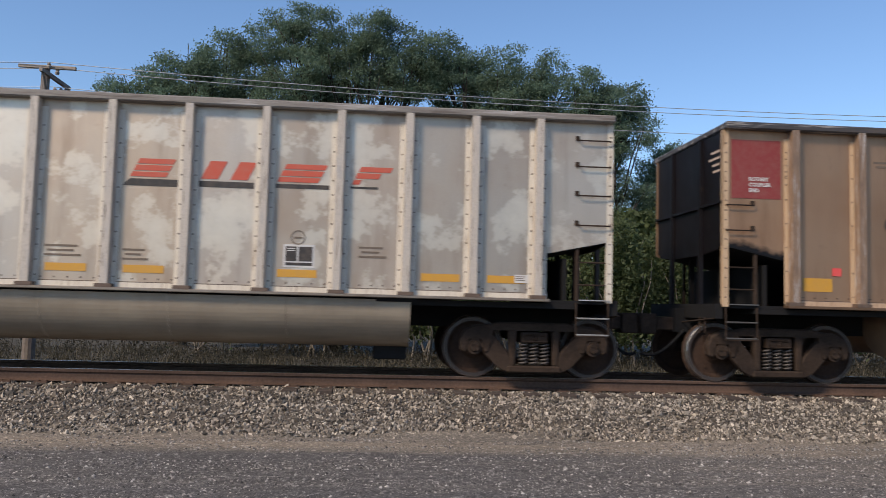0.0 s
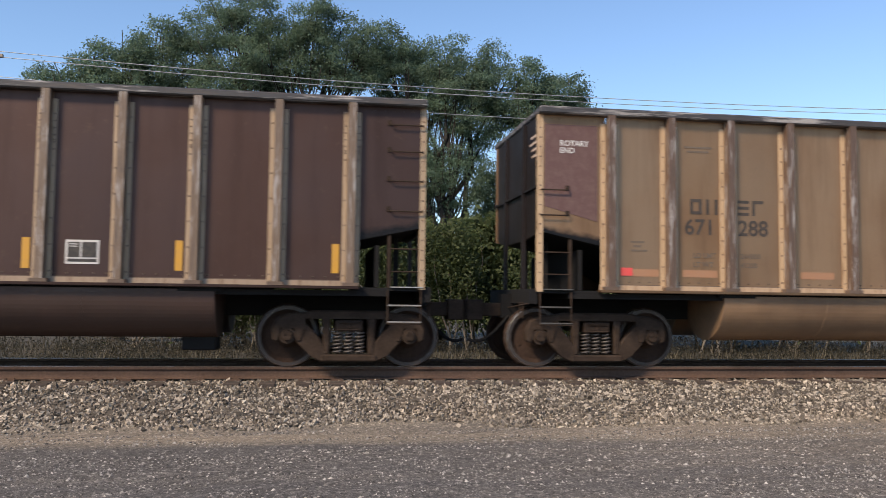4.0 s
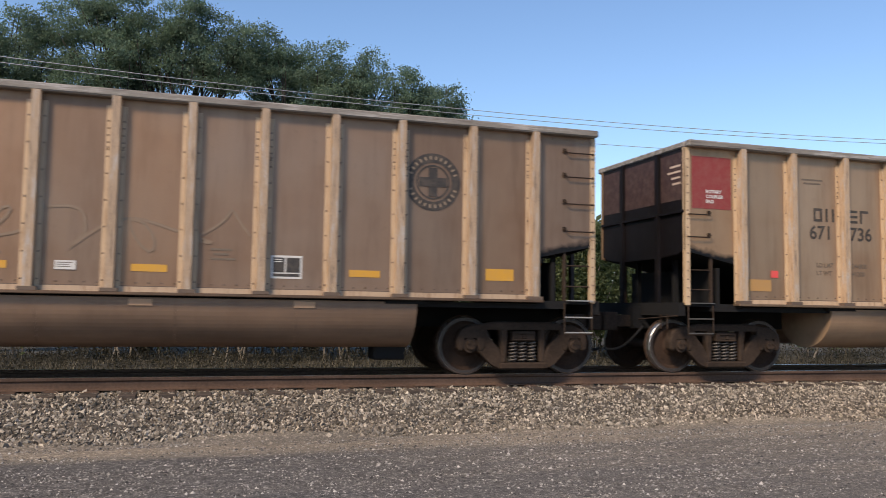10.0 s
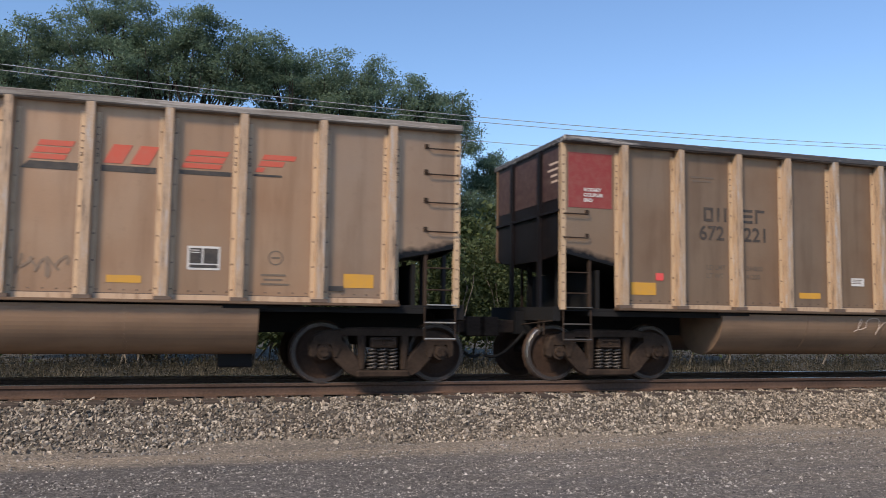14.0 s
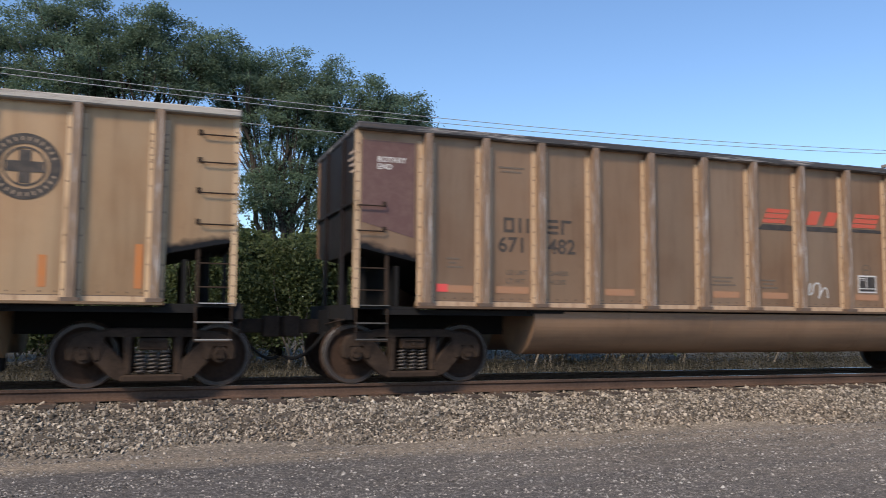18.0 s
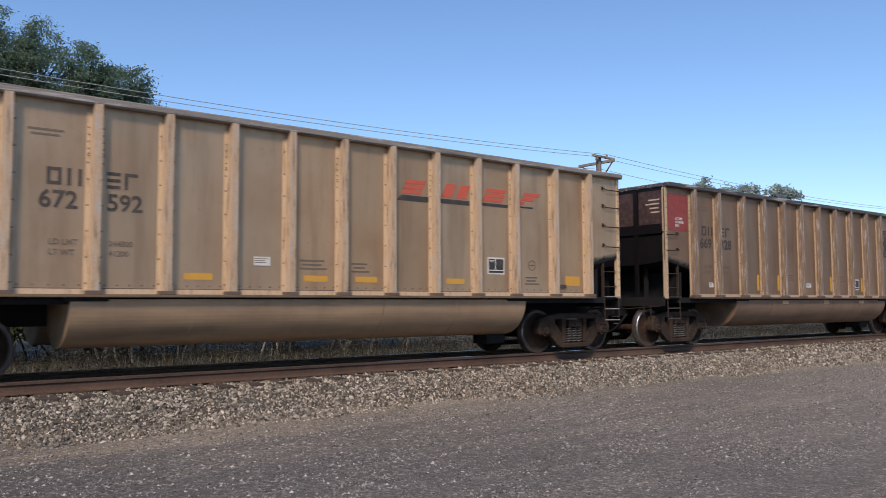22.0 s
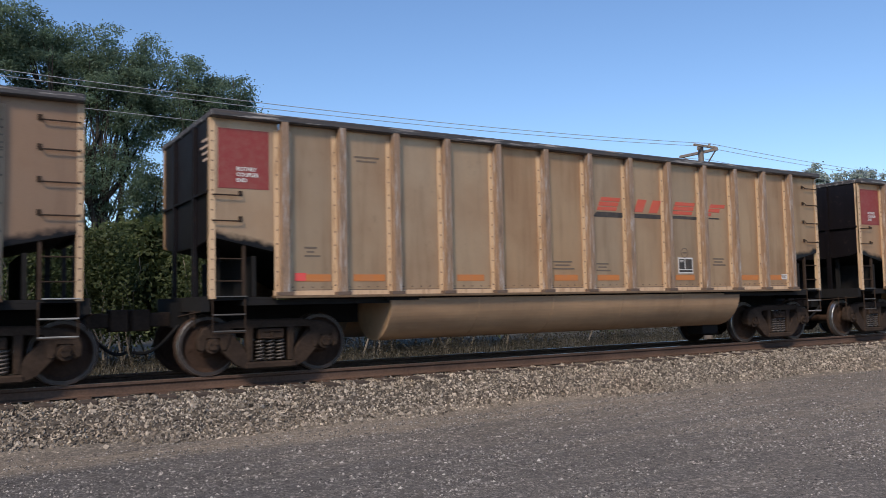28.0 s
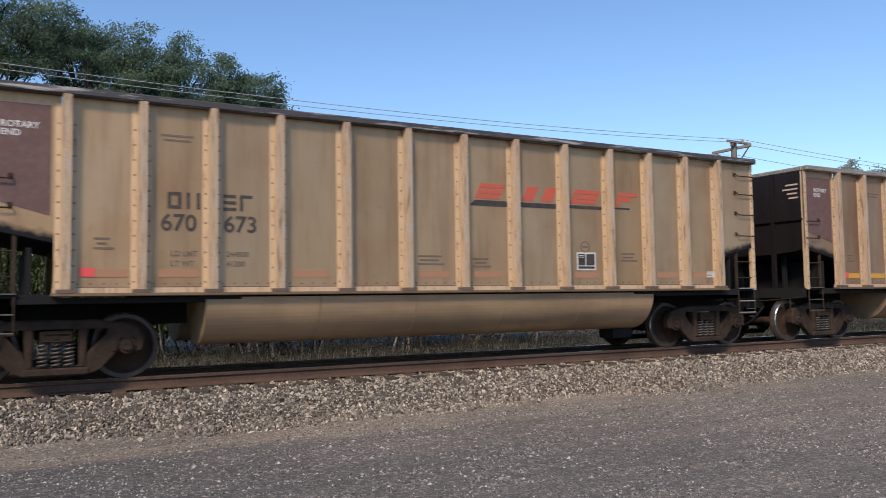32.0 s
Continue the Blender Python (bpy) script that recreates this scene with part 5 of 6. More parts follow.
def build_train():
    proto, cars, faces = {}, {}, {}
    for face, key in ((M_POST, "brown"), (M_POST_PALE, "pale"), (M_POST_OLD, "grimy")):
        faces[key] = post_mesh(face), post_mesh(face, "new", True), post_mesh(face, "old")
    for k in sorted(CARS):
        style, left, right, sign, tint, chord = CARS[k]
        kind = "old" if style == "old" else "new"
        if kind not in proto:
            POSTS[:] = OLD_POSTS if kind == "old" else NEW_POSTS
            car = proto[kind] = build_car()
        else:
            car = copy_thing(proto[kind], pose(0, 0, 0))
        cars[k] = car
        rng = random.Random(k)
        for o in car.children_recursive:
            base = o.name.split(".")[0]
            c = tint
            if base in ("top_chord", "end_chord"):
                c = chord
            # end sheets, posts and belts are much darker than the sides
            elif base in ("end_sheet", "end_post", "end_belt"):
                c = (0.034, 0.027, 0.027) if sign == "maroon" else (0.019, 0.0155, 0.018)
            elif base in ("belly_tub", "tub_seam"):
                c = tuple(0.80 * q for q in tint)
            elif base in ("side_post", "corner_angle"):
                c = tuple(0.62 * u + 0.50 * q for u, q in zip((0.50, 0.375, 0.235), tint))
            elif base in ("side_panel", "end_panel"):
                g, h = rng.uniform(0.86, 1.05), rng.uniform(-0.05, 0.05)
                c = (g * (1 + h) * tint[0], g * tint[1], g * (1 - 1.2 * h) * tint[2])
                x = o.location.x + (o.bound_box[0][0] + o.bound_box[6][0]) / 2
                x0, x1, w = SHEEN_TINTS.get(k, (0, 0, None))
                if x0 < x < x1:
                    c = tuple(q * u for q, u in zip(c, w))
            elif base == "side_sill":
                c = tuple(0.55 * u + 0.50 * q for u, q in zip((0.48, 0.365, 0.25), tint))
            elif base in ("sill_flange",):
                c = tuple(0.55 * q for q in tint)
            if k == -1 and base in ("side_post", "corner_angle", "side_sill"):
                c = (0.60, 0.54, 0.45)
            if k == -1 and base in ("belly_tub", "tub_seam"):
                c = (0.34, 0.285, 0.215)
            if style == "green" and base in ("side_post", "corner_angle"):
                green = base == "corner_angle" and o.bound_box[0][0] < 0 or base == "side_post" and o.location.x < NEW_POSTS[0] + 0.1
                c = (0.055, 0.10, 0.08) if green else (0.265, 0.183, 0.113)
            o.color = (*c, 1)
            if base == "side_post":      # grimy, brown or paler scuffed faces; every other post has a brace bolted behind it
                posts = OLD_POSTS if style == "old" else NEW_POSTS
                i = min(range(13), key=lambda j: abs(posts[j] - o.location.x))
                wear = "grimy" if k in (3, 4, 5) else "pale" if k in (-1, 7, 8, 10, 11, 12, 17, 25, 26) else "brown"
                o.data = faces[wear][2 if style == "old" else 1 if i % 2 == 0 else 0]
    for o in cars[-1].children:
        if o.name.split(".")[0] in ("side_panel", "end_panel"):
            o.data = o.data.copy()
            o.data.materials[0] = M_CHALK
    for k, car in cars.items():
        style, left, right, sign, tint, chord = CARS[k]
        POSTS[:] = OLD_POSTS if style == "old" else NEW_POSTS
        if style == "dark":
            dark_livery(car)
            tagged(car, "dark maroon-brown coal gondola car with tan and white patches")
        elif style == "green":
            green_livery(car)
            end_marks(car, False)
            tagged(car, "rust-brown coal gondola car with a weathered green and white end")
        else:
            dress_car(car, k, style, left, right, sign)
            shade = "cream" if tint[0] > 0.43 else ("brown" if tint[0] < 0.31 else "tan")
            tagged(car, f"dusty {shade} coal gondola car with a {'dull red' if sign == 'red' else 'dark maroon'} end panel")
    POSTS[:] = NEW_POSTS
    g = SHEET_Y - 0.009
    for i, (word, x) in enumerate((("smurd", POSTS[1] + 0.17), ("shit", POSTS[2] + 0.22), ("skittle", POSTS[3] + 0.16), ("piss", POSTS[4] + 0.20))):
        write(cars[1], "sprayed_word", word, x, 1.46, (0.31, 0.40, 0.29, 0.37)[i], P_CYAN, 0.003, g)
    scrawl(cars[1], 5, POSTS[5] + 0.24, 1.74, 0.46, 0.20, P_CYAN, g, 3, 0.024)
    scrawl(cars[1], 7, POSTS[5] + 0.18, 1.54, 0.66, 0.20, P_CYAN, g, 5, 0.022)
    scrawl(cars[1], 6, POSTS[5] + 0.16, 1.50, 0.70, 0.56, P_WHITE, g - 0.003, 2, 0.013)
    scrawl(cars[6], 10, 0.0, 0.88, 1.3, 0.20, P_PALERED, -1.506, 8, 0.018)
    ghost = flat_paint("faint_brown_spray", (0.190, 0.130, 0.088))
    scrawl(cars[7], 21, POSTS[4] + 0.2, 1.75, 3.6, 0.60, ghost, g, 5, 0.020)
    scrawl(cars[10], 22, POSTS[7] + 0.16, 1.50, 0.62, 0.28, ghost, g, 5, 0.016)
    scrawl(cars[11], 11, -1.6, 0.82, 3.2, 0.28, P_CREAM, -1.506, 12, 0.008)
    scrawl(cars[14], 12, POSTS[7] + 0.2, 1.42, 0.5, 0.3, P_WHITE, g, 3, 0.014)
    scrawl(cars[15], 13, -3.4, 0.80, 1.2, 0.28, P_CREAM, -1.506, 5, 0.016)
    scrawl(cars[15], 14, 2.7, 0.80, 0.9, 0.28, P_CREAM, -1.506, 4, 0.016)
    patch(cars[17], "scratched_patch", POSTS[1] - 0.66, POSTS[1] - 0.16, 1.98, 2.22, P_TICK, 0.04, g)
    scrawl(cars[17], 15, POSTS[1] - 0.66, 2.0, 0.52, 0.2, P_FADED, g - 0.006, 9, 0.010)
    scrawl(cars[17], 17, POSTS[1] - 0.60, 2.1, 0.40, 0.12, P_CREAM, g - 0.007, 7, 0.008)
    scrawl(cars[24], 16, POSTS[5] + 0.40, 1.62, 0.3, 0.2, P_WHITE, g, 3, 0.016)
    return cars


TRAIN = build_train()


# ---- trees, shrubs, grass ----
def leaf_material(name, dark, light):
    m, n, l, b = mat(name)
    g = n.new("ShaderNodeNewGeometry")
    c = n.new("ShaderNodeTexCoord")
    big = noise_node(n, l, 0.7, 3, 0.6, c.outputs["Object"])
    col = ramp(n, l, g.outputs["Random Per Island"], [(0.0, dark), (1.0, light)])
    col = mix(n, l, col, ramp(n, l, big.outputs[0], [(0.35, 0.6), (0.65, 1.25)]), 0.7, 'MULTIPLY')
    l.new(col, b.inputs["Base Color"])
    b.inputs["Roughness"].default_value = 0.65
    tr = n.new("ShaderNodeBsdfTranslucent")
    l.new(col, tr.inputs["Color"])
    ms = n.new("ShaderNodeMixShader")
    ms.inputs[0].default_value = 0.58
    out = [x for x in n if x.type == 'OUTPUT_MATERIAL'][0]
    l.new(b.outputs[0], ms.inputs[1])
    l.new(tr.outputs[0], ms.inputs[2])
    l.new(ms.outputs[0], out.inputs["Surface"])
    return m


M_LEAF = leaf_material("tree_leaves", (0.098, 0.150, 0.104), (0.205, 0.285, 0.185))
M_SHRUB = leaf_material("shrub_leaves", (0.052, 0.074, 0.028), (0.142, 0.175, 0.068))
M_WEED = leaf_material("weed_leaves", (0.026, 0.023, 0.015), (0.105, 0.092, 0.060))
# leaf colour raised far above the near trees' to imitate distance haze
M_FARLEAF = leaf_material("haze_paled_leaves", (0.36, 0.42, 0.39), (0.50, 0.56, 0.50))
M_ARM = plain("grey_crossarm_timber", (0.24, 0.20, 0.175), 0.85, 0, 14, 0.3)
M_PALEWOOD = plain("pale_weathered_timber", (0.36, 0.29, 0.23), 0.85, 0, 14, 0.3)
M_GRASS = leaf_material("dry_grass", (0.10, 0.085, 0.05), (0.42, 0.36, 0.25))
M_BARK = plain("bark", (0.050, 0.041, 0.034), 0.95, 0, 16, 0.5, 0.5)
M_PALEBARK = plain("pale_bark", (0.21, 0.18, 0.145), 0.9, 0, 12, 0.4)


def leaves(rng, centres, spread, count, size):
    """Leaf blades as folded quads round cluster centres; returns points and faces."""
    n = len(centres) * count
    c = np.repeat(centres, count, 0) + rng.normal(0, 1, (n, 3)) * np.repeat(spread, count)[:, None] * np.array([1, 1, 0.75])
    d = rng.normal(size=(n, 3)) * np.array([1, 1, 0.7]) + np.array([0, 0, -0.25])
    d /= np.linalg.norm(d, axis=1)[:, None]
    s = np.cross(d, rng.normal(size=(n, 3)))
    s /= np.linalg.norm(s, axis=1)[:, None]
    k = size * rng.uniform(0.6, 1.35, n)[:, None]
    v = np.stack([c - d * k, c + s * k * 0.5, c + d * k, c - s * k * 0.5], 1)
    return v.reshape(-1, 3), np.arange(4 * n).reshape(-1, 4)


def lobe_clusters(rng, lobes, base_y, density):
    cs, sp = [], []
    for x, z, r, dy in lobes:
        # boughs on the lobe, then twig clusters on each bough
        k = max(12, int(15 * r * r))
        d = rng.normal(size=(k, 3))
        d /= np.linalg.norm(d, axis=1)[:, None]
        bough = d * (r * rng.uniform(0.45, 1.02, k) ** 0.7)[:, None] * np.array([1.0, 1.0, 0.92]) + np.array([x, base_y + dy, z])
        br = rng.uniform(0.34, 0.66, k) * (0.8 + 0.12 * r)
        n = int(density / (8.5 if z > 5.5 else 15))
        e = rng.normal(size=(k, n, 3))
        e /= np.linalg.norm(e, axis=2)[..., None]
        e[..., 2] = np.abs(e[..., 2]) * 0.8 - 0.25
        cs.append((bough[:, None] + e * br[:, None, None] * rng.uniform(0.5, 1.0, (k, n, 1))).reshape(-1, 3))
        sp.append(np.full(k * n, 0.15))
    return np.concatenate(cs), np.concatenate(sp)


def limb(bm, rng, a, b, r0, r1, bends=5):
    """A crooked tapered limb."""
    a, b = Vector(a), Vector(b)
    pts = [a.lerp(b, i / bends) + Vector([rng.uniform(-1, 1) * 0.05 * (b - a).length * (0 < i < bends) for _ in range(3)]) for i in range(bends + 1)]
    for i in range(bends):
        rod(bm, pts[i], pts[i + 1], r0 + (r1 - r0) * i / bends, r0 + (r1 - r0) * (i + 1) / bends, 7, False)
    return pts


def tree(label, x, y, lobes, seed, density=88, count=32, size=0.050, trunk_r=0.34, leaf=None, bark=None):
    top = thing("tree", label, "tree", "trees behind the track", (x, y, 0))
    rng, rr = np.random.default_rng(seed), random.Random(seed)
    bm = bmesh.new()
    low = min(l[1] for l in lobes)
    fork = Vector((rr.uniform(-0.3, 0.3), 0, max(1.2, low * 0.42)))
    limb(bm, rr, (0, 0, -0.2), fork, trunk_r, trunk_r * 0.75, 4)
    for lx, lz, r, dy in lobes:
        tip = Vector((lx - x, dy, lz + 0.3 * r))
        pts = limb(bm, rr, fork, tip, trunk_r * 0.42, 0.03, 6)
        for i in range(4):
            p = pts[rr.randrange(2, 6)]
            q = Vector((lx - x, dy, lz)) + Vector([rr.gauss(0, 1) for _ in range(3)]).normalized() * r * 0.85
            limb(bm, rr, p, q, 0.04, 0.012, 3)
    part("trunk", bm, bark or M_BARK, top, "forked trunk with bare crooked limbs")
    c, s = lobe_clusters(rng, lobes, y, density)
    v, f = leaves(rng, c, s, count, size)
    v -= np.array([x, y, 0])
    put("crown", raw_mesh("crown", v, f, leaf or M_LEAF), top, label="dense uneven green foliage")
    return top


tree("broad dark green tree beyond the track", -7.5, 32.5, [(-10.3, 9.8, 0.88, 0.3), (-8.8, 10.6, 0.74, 0.2), (-7.4, 11.1, 0.96, 0), (-6.3, 11.6, 1.07, 0.5), (-6.9, 10.2, 1.34, 0.3), (-5.2, 10.9, 1.12, 0.6), (-8.3, 9.4, 0.93, -0.3), (-5.4, 9.5, 1.06, 0.2), (-9.7, 6, 1.1, 0), (-6.6, 5, 1.4, 0.2), (-5, 6.8, 1.6, 0.6), (-4.8, 3.8, 1.5, 0), (-6.3, 2.6, 1.2, 0.5), (-5.6, 5.2, 1.5, -0.6), (-4.1, 5.2, 1.4, -0.4), (-7, 9.3, 1.4, 0.2), (-5.2, 9.4, 1.4, -0.3), (-8.6, 9.1, 1.1, 0.3), (-6, 7.6, 1.8, 0)], 21)
tree("tallest dark green tree beyond the track", -1.6, 32, [(-4.1, 12, 1.14, 0), (-3, 12.5, 1.15, 0.3), (-3.5, 10.9, 1.43, 0.6), (-1.8, 11.6, 1.04, -0.2), (-0.5, 12.5, 0.75, -0.4), (-0.6, 11.4, 1.1, 0.3), (0.6, 11.9, 1.14, 0.2), (-2.1, 10.5, 1.11, 0.5), (1.5, 11.5, 0.95, -0.3), (0.6, 10.8, 1.02, 0.6), (1, 6.3, 1.2, 0.3), (-2.9, 6.2, 1.5, 0.4), (-2.6, 3.8, 1.5, 0), (-0.9, 3.4, 1.4, 0.6), (-1.1, 6, 1, -0.3), (-3.2, 10.3, 1.4, -0.2), (-1.4, 10.7, 1.2, 0.2), (0.2, 10.5, 1.15, -0.3), (1.7, 10.4, 1.1, 0.3), (-2, 8, 1.4, 0.3), (-3.6, 8.2, 1.4, -0.3), (-4.6, 8, 1.2, 0.4), (0.8, 7.8, 1.2, 0)], 22, trunk_r=0.42)
tree("rounded green tree beyond the track", 4.6, 32.5, [(2.7, 11.8, 1.07, 0.2), (2.2, 11.2, 0.94, 0.5), (3.2, 10.9, 0.96, -0.3), (4.8, 11.3, 1.02, 0), (6.4, 11.5, 1.01, 0.4), (5.6, 10.2, 1.51, -0.2), (4.1, 10.6, 1.03, 0.4), (7.1, 10.2, 1.12, 0.3), (5.6, 6.2, 1.7, 0.4), (3.9, 6.4, 1.1, -0.4), (7.4, 5.6, 1.5, 0), (4.3, 9.6, 1.4, 0.3), (6, 9.3, 1.6, 0), (2.6, 10.5, 1.1, 0.2), (5, 7.8, 1.6, 0.4)], 23)
tree("rounded green tree with a ragged edge beyond the track", 8.8, 32, [(8, 10.6, 0.87, 0), (9.5, 10.3, 0.97, 0.3), (8.7, 9.6, 1.04, -0.3), (10.1, 9.9, 0.69, 0.1), (8.5, 9, 1.04, 0.5), (9.8, 9, 0.92, 0.2), (8.9, 5.9, 1.7, 0.3), (10.3, 5.8, 1.3, 0), (9, 3.8, 1.5, 0.4), (8.6, 8.9, 1.5, 0.2), (9.7, 8.7, 1.1, -0.2)], 24)
tree("small pale green tree beyond the track", 12.4, 33, [(12.1, 8.1, 0.6, 0.2), (12.7, 7.6, 0.7, -0.2), (11.4, 7.5, 0.7, 0.3), (12.3, 7.1, 1.1, 0), (12.9, 5.8, 1.3, 0.4), (11.6, 5.6, 1.2, -0.4), (12.4, 4.2, 1.3, 0)], 25, trunk_r=0.18)


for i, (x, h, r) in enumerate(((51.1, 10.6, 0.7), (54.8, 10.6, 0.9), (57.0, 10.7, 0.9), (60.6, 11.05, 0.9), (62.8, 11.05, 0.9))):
    tree("green tree beside the line, far down the track, leaves paled for haze", x, 34.0, [(x, h - 1.0 * r, 1.0 * r, 0), (x + 0.7 * r, h - 1.9, 1.0 * r, 0.5), (x - 0.7 * r, h - 2.0, 1.0 * r, 0), (x, h - 3.6, 1.5, 0)], 40 + i, density=60, count=16, size=0.12, trunk_r=0.2, leaf=M_FARLEAF)


def shrub(x, y, h, w, seed):
    rng, rr = np.random.default_rng(seed), random.Random(seed)
    top = thing("shrub", "light green shrub with thin pale stems beyond the track", "shrub", "shrubs along the track", (x, y, 0))
    for i in range(6):
        bm = bmesh.new()
        limb(bm, rr, (rr.uniform(-0.3, 0.3) * w, rr.uniform(-0.3, 0.3), -0.1), (rr.uniform(-0.45, 0.45) * w, rr.uniform(-0.5, 0.5), h * rr.uniform(0.6, 0.95)), 0.04, 0.012, 5)
        bmesh.ops.remove_doubles(bm, verts=bm.verts, dist=0.02)
        part("stem", bm, M_PALEBARK, top)
    n = int(120 * w * h / 4)
    c = np.stack([rng.normal(0, 0.28, n) * w, rng.normal(0, 0.5, n), h * (0.16 + 0.84 * rng.random(n) ** 0.9)], 1)
    c[:, 0] *= np.sqrt(np.clip(1.25 - c[:, 2] / h, 0.15, 1))
    v, f = leaves(rng, c, np.full(n, 0.22), 18, 0.072 if y < 29.4 else 0.15)
    put("foliage", raw_mesh("foliage", v, f, M_SHRUB), top)


for i, (x, y, h, w) in enumerate([(1.6, 27, 5.0, 3.4), (4.4, 27.6, 4.2, 3.0), (7.6, 26.5, 4.6, 3.2), (10.4, 27.5, 4.4, 3.2), (13.6, 27, 4.8, 3.6), (17, 27.5, 4.0, 3.6), (-1.5, 28.5, 3.4, 3.0), (-5.2, 28.0, 3.6, 3.0), (-3.4, 29.0, 4.2, 3.0), (21, 28, 3.6, 3.8), (25.5, 28, 3.2, 4.0), (19.0, 30.5, 4.6, 4.2), (12.4, 30, 5.8, 3.8), (15.4, 30.5, 5.2, 3.8), (0.2, 31.2, 5.0, 3.6), (3.2, 31.0, 4.6, 3.6), (-3.2, 31.0, 4.0, 3.4), (6.2, 29.5, 4.6, 3.6), (9.4, 30, 5.2, 3.6)]):
    shrub(x, y, h, w, 60 + i)


def grass():
    rng = np.random.default_rng(77)
    n = 9000
    x = np.concatenate([rng.uniform(-22, 50, n // 2), (rng.choice(rng.uniform(-22, 45, 260), n // 2) + rng.normal(0, 0.22, n // 2))])
    y = np.concatenate([rng.uniform(16.8, 30, n // 2), rng.uniform(17.6, 21.5, n // 2)])
    h = rng.uniform(0.10, 0.42, n)
    h[n // 2:] *= 1.5
    a = rng.uniform(0, 6.28, n)
    lean = rng.normal(0, 0.28, (n, 2)) * h[:, None]
    w = 0.008 + 0.006 * rng.random(n)
    z = np.where(y < 18, ground_profile(y), -0.08)
    p0 = np.stack([x - w * np.cos(a), y - w * np.sin(a), z], 1)
    p1 = np.stack([x + w * np.cos(a), y + w * np.sin(a), z], 1)
    p2 = np.stack([x + lean[:, 0], y + lean[:, 1], z + h], 1)
    me = raw_mesh("dry_grass", np.stack([p0, p1, p2], 1).reshape(-1, 3), np.arange(3 * n).reshape(-1, 3), M_GRASS)
    tagged(new("dry_grass", me), "dry straw-coloured grass tufts beside the track", "grass", kind="stuff")


grass()


def weeds():
    """Dark dry scrub along the far side of the track: low leafy clumps with stalks between them."""
    rng = np.random.default_rng(78)
    n = 5200
    x, y = rng.uniform(-24, 60, n), 18.2 + 11.0 * rng.random(n) ** 1.1
    clump = 0.5 + 0.5 * np.sin(x * 1.7 + 2 * np.sin(y * 0.9)) * np.sin(x * 0.41 + y * 0.6)
    h = (0.08 + 0.85 * clump ** 1.3 * rng.random(n)) * (0.6 + 0.08 * (y - 17.8))
    v, f = leaves(rng, np.stack([x, y, h - 0.06], 1), np.full(n, 0.13), 18, 0.036)
    tagged(new("weeds", raw_mesh("weeds", v, f, M_WEED)), "dark olive and brown dry scrub beyond the track", "weeds", kind="stuff")
    n = 16000
    x, y = rng.uniform(-24, 60, n), 17.8 + 12 * rng.random(n)
    h = rng.uniform(0.12, 0.5, n) * (0.6 + 0.06 * (y - 17.8))
    lean = rng.normal(0, 0.45, (n, 2)) * h[:, None]
    w, a = rng.uniform(0.006, 0.018, n), rng.uniform(-0.8, 0.8, n)
    p0 = np.stack([x - w * np.cos(a), y - w * np.sin(a), np.full(n, -0.12)], 1)
    p1 = np.stack([x + w * np.cos(a), y + w * np.sin(a), np.full(n, -0.12)], 1)
    p2 = np.stack([x + lean[:, 0], y + lean[:, 1], h - 0.1], 1)
    me = raw_mesh("dead_stalks", np.stack([p0, p1, p2], 1).reshape(-1, 3), np.arange(3 * n).reshape(-1, 3), M_WEED)
    tagged(new("dead_stalks", me), "dead brown stalks in the scrub beyond the track", "weeds", kind="stuff")


weeds()


def far_trees():
    """A low line of woods along the horizon."""
    rng = np.random.default_rng(5)
    n = 2600
    a = rng.uniform(-0.7, 1.35, n)
    d = rng.uniform(150, 210, n)
    h = 6 + 5 * np.sin(a * 17) ** 2 + 3 * np.sin(a * 41 + 1)
    c = np.stack([d * np.sin(a), d * np.cos(a), h * rng.uniform(0.1, 1, n)], 1)
    v, f = leaves(rng, c, np.full(n, 1.3), 16, 0.55)
    tagged(new("far_woods", raw_mesh("far_woods", v, f, M_LEAF)), "low hazy green woods far behind the train", "woods", kind="stuff")


far_trees()


# ---- poles and wires ----
POLES = [(-39.2, 20.0), (-8.0, 20.0), (23.2, 20.0), (54.4, 20.0), (85.6, 20.0)]
ARM_TURN = radians(3)


def arm_point(px, py, u):
    return (px + 0.165, py + u)


def pole(px, py):
    top = thing("utility_pole", "weathered wooden utility pole with one braced crossarm", "utility pole", "poles along the track", (px, py, 0))
    bm = bmesh.new()
    rod(bm, (0, 0, -0.5), (0, 0, 7.12), 0.15, 0.095, 12)
    part("pole_shaft", bm, M_WOOD, top)
    turn = Matrix.Rotation(ARM_TURN, 4, 'Z')
    bm = bmesh.new()
    box(bm, -0.56, 0.73, -0.19, -0.11, 7.07, 7.15)
    bm.transform(turn)
    part("crossarm", bm, M_PALEWOOD, top, bevel=0.008)
    bm = bmesh.new()
    box(bm, 0.10, 0.18, -0.62, 1.10, 6.88, 6.98)
    part("crossarm", bm, M_ARM, top, bevel=0.008)
    for s in (-1, 1):
        bm = bmesh.new()
        rod(bm, (0.12, s * 0.12, 6.42), (0.15, 0.95 if s > 0 else -0.52, 6.89), 0.026, seg=6)
        part("brace", bm, M_WOOD, top)
    for u in (-0.25, 0.25):
        bm = bmesh.new()
        lathe(bm, [(0.0, 0), (0.04, 0), (0.055, 0.05), (0.035, 0.07), (0.05, 0.11), (0.0, 0.15)], 10, 'z')
        bm.transform(Matrix.Translation((0.165, u, 7.05)))
        part("insulator", bm, M_GLASS_INS, top)


for p in POLES:
    pole(*p)


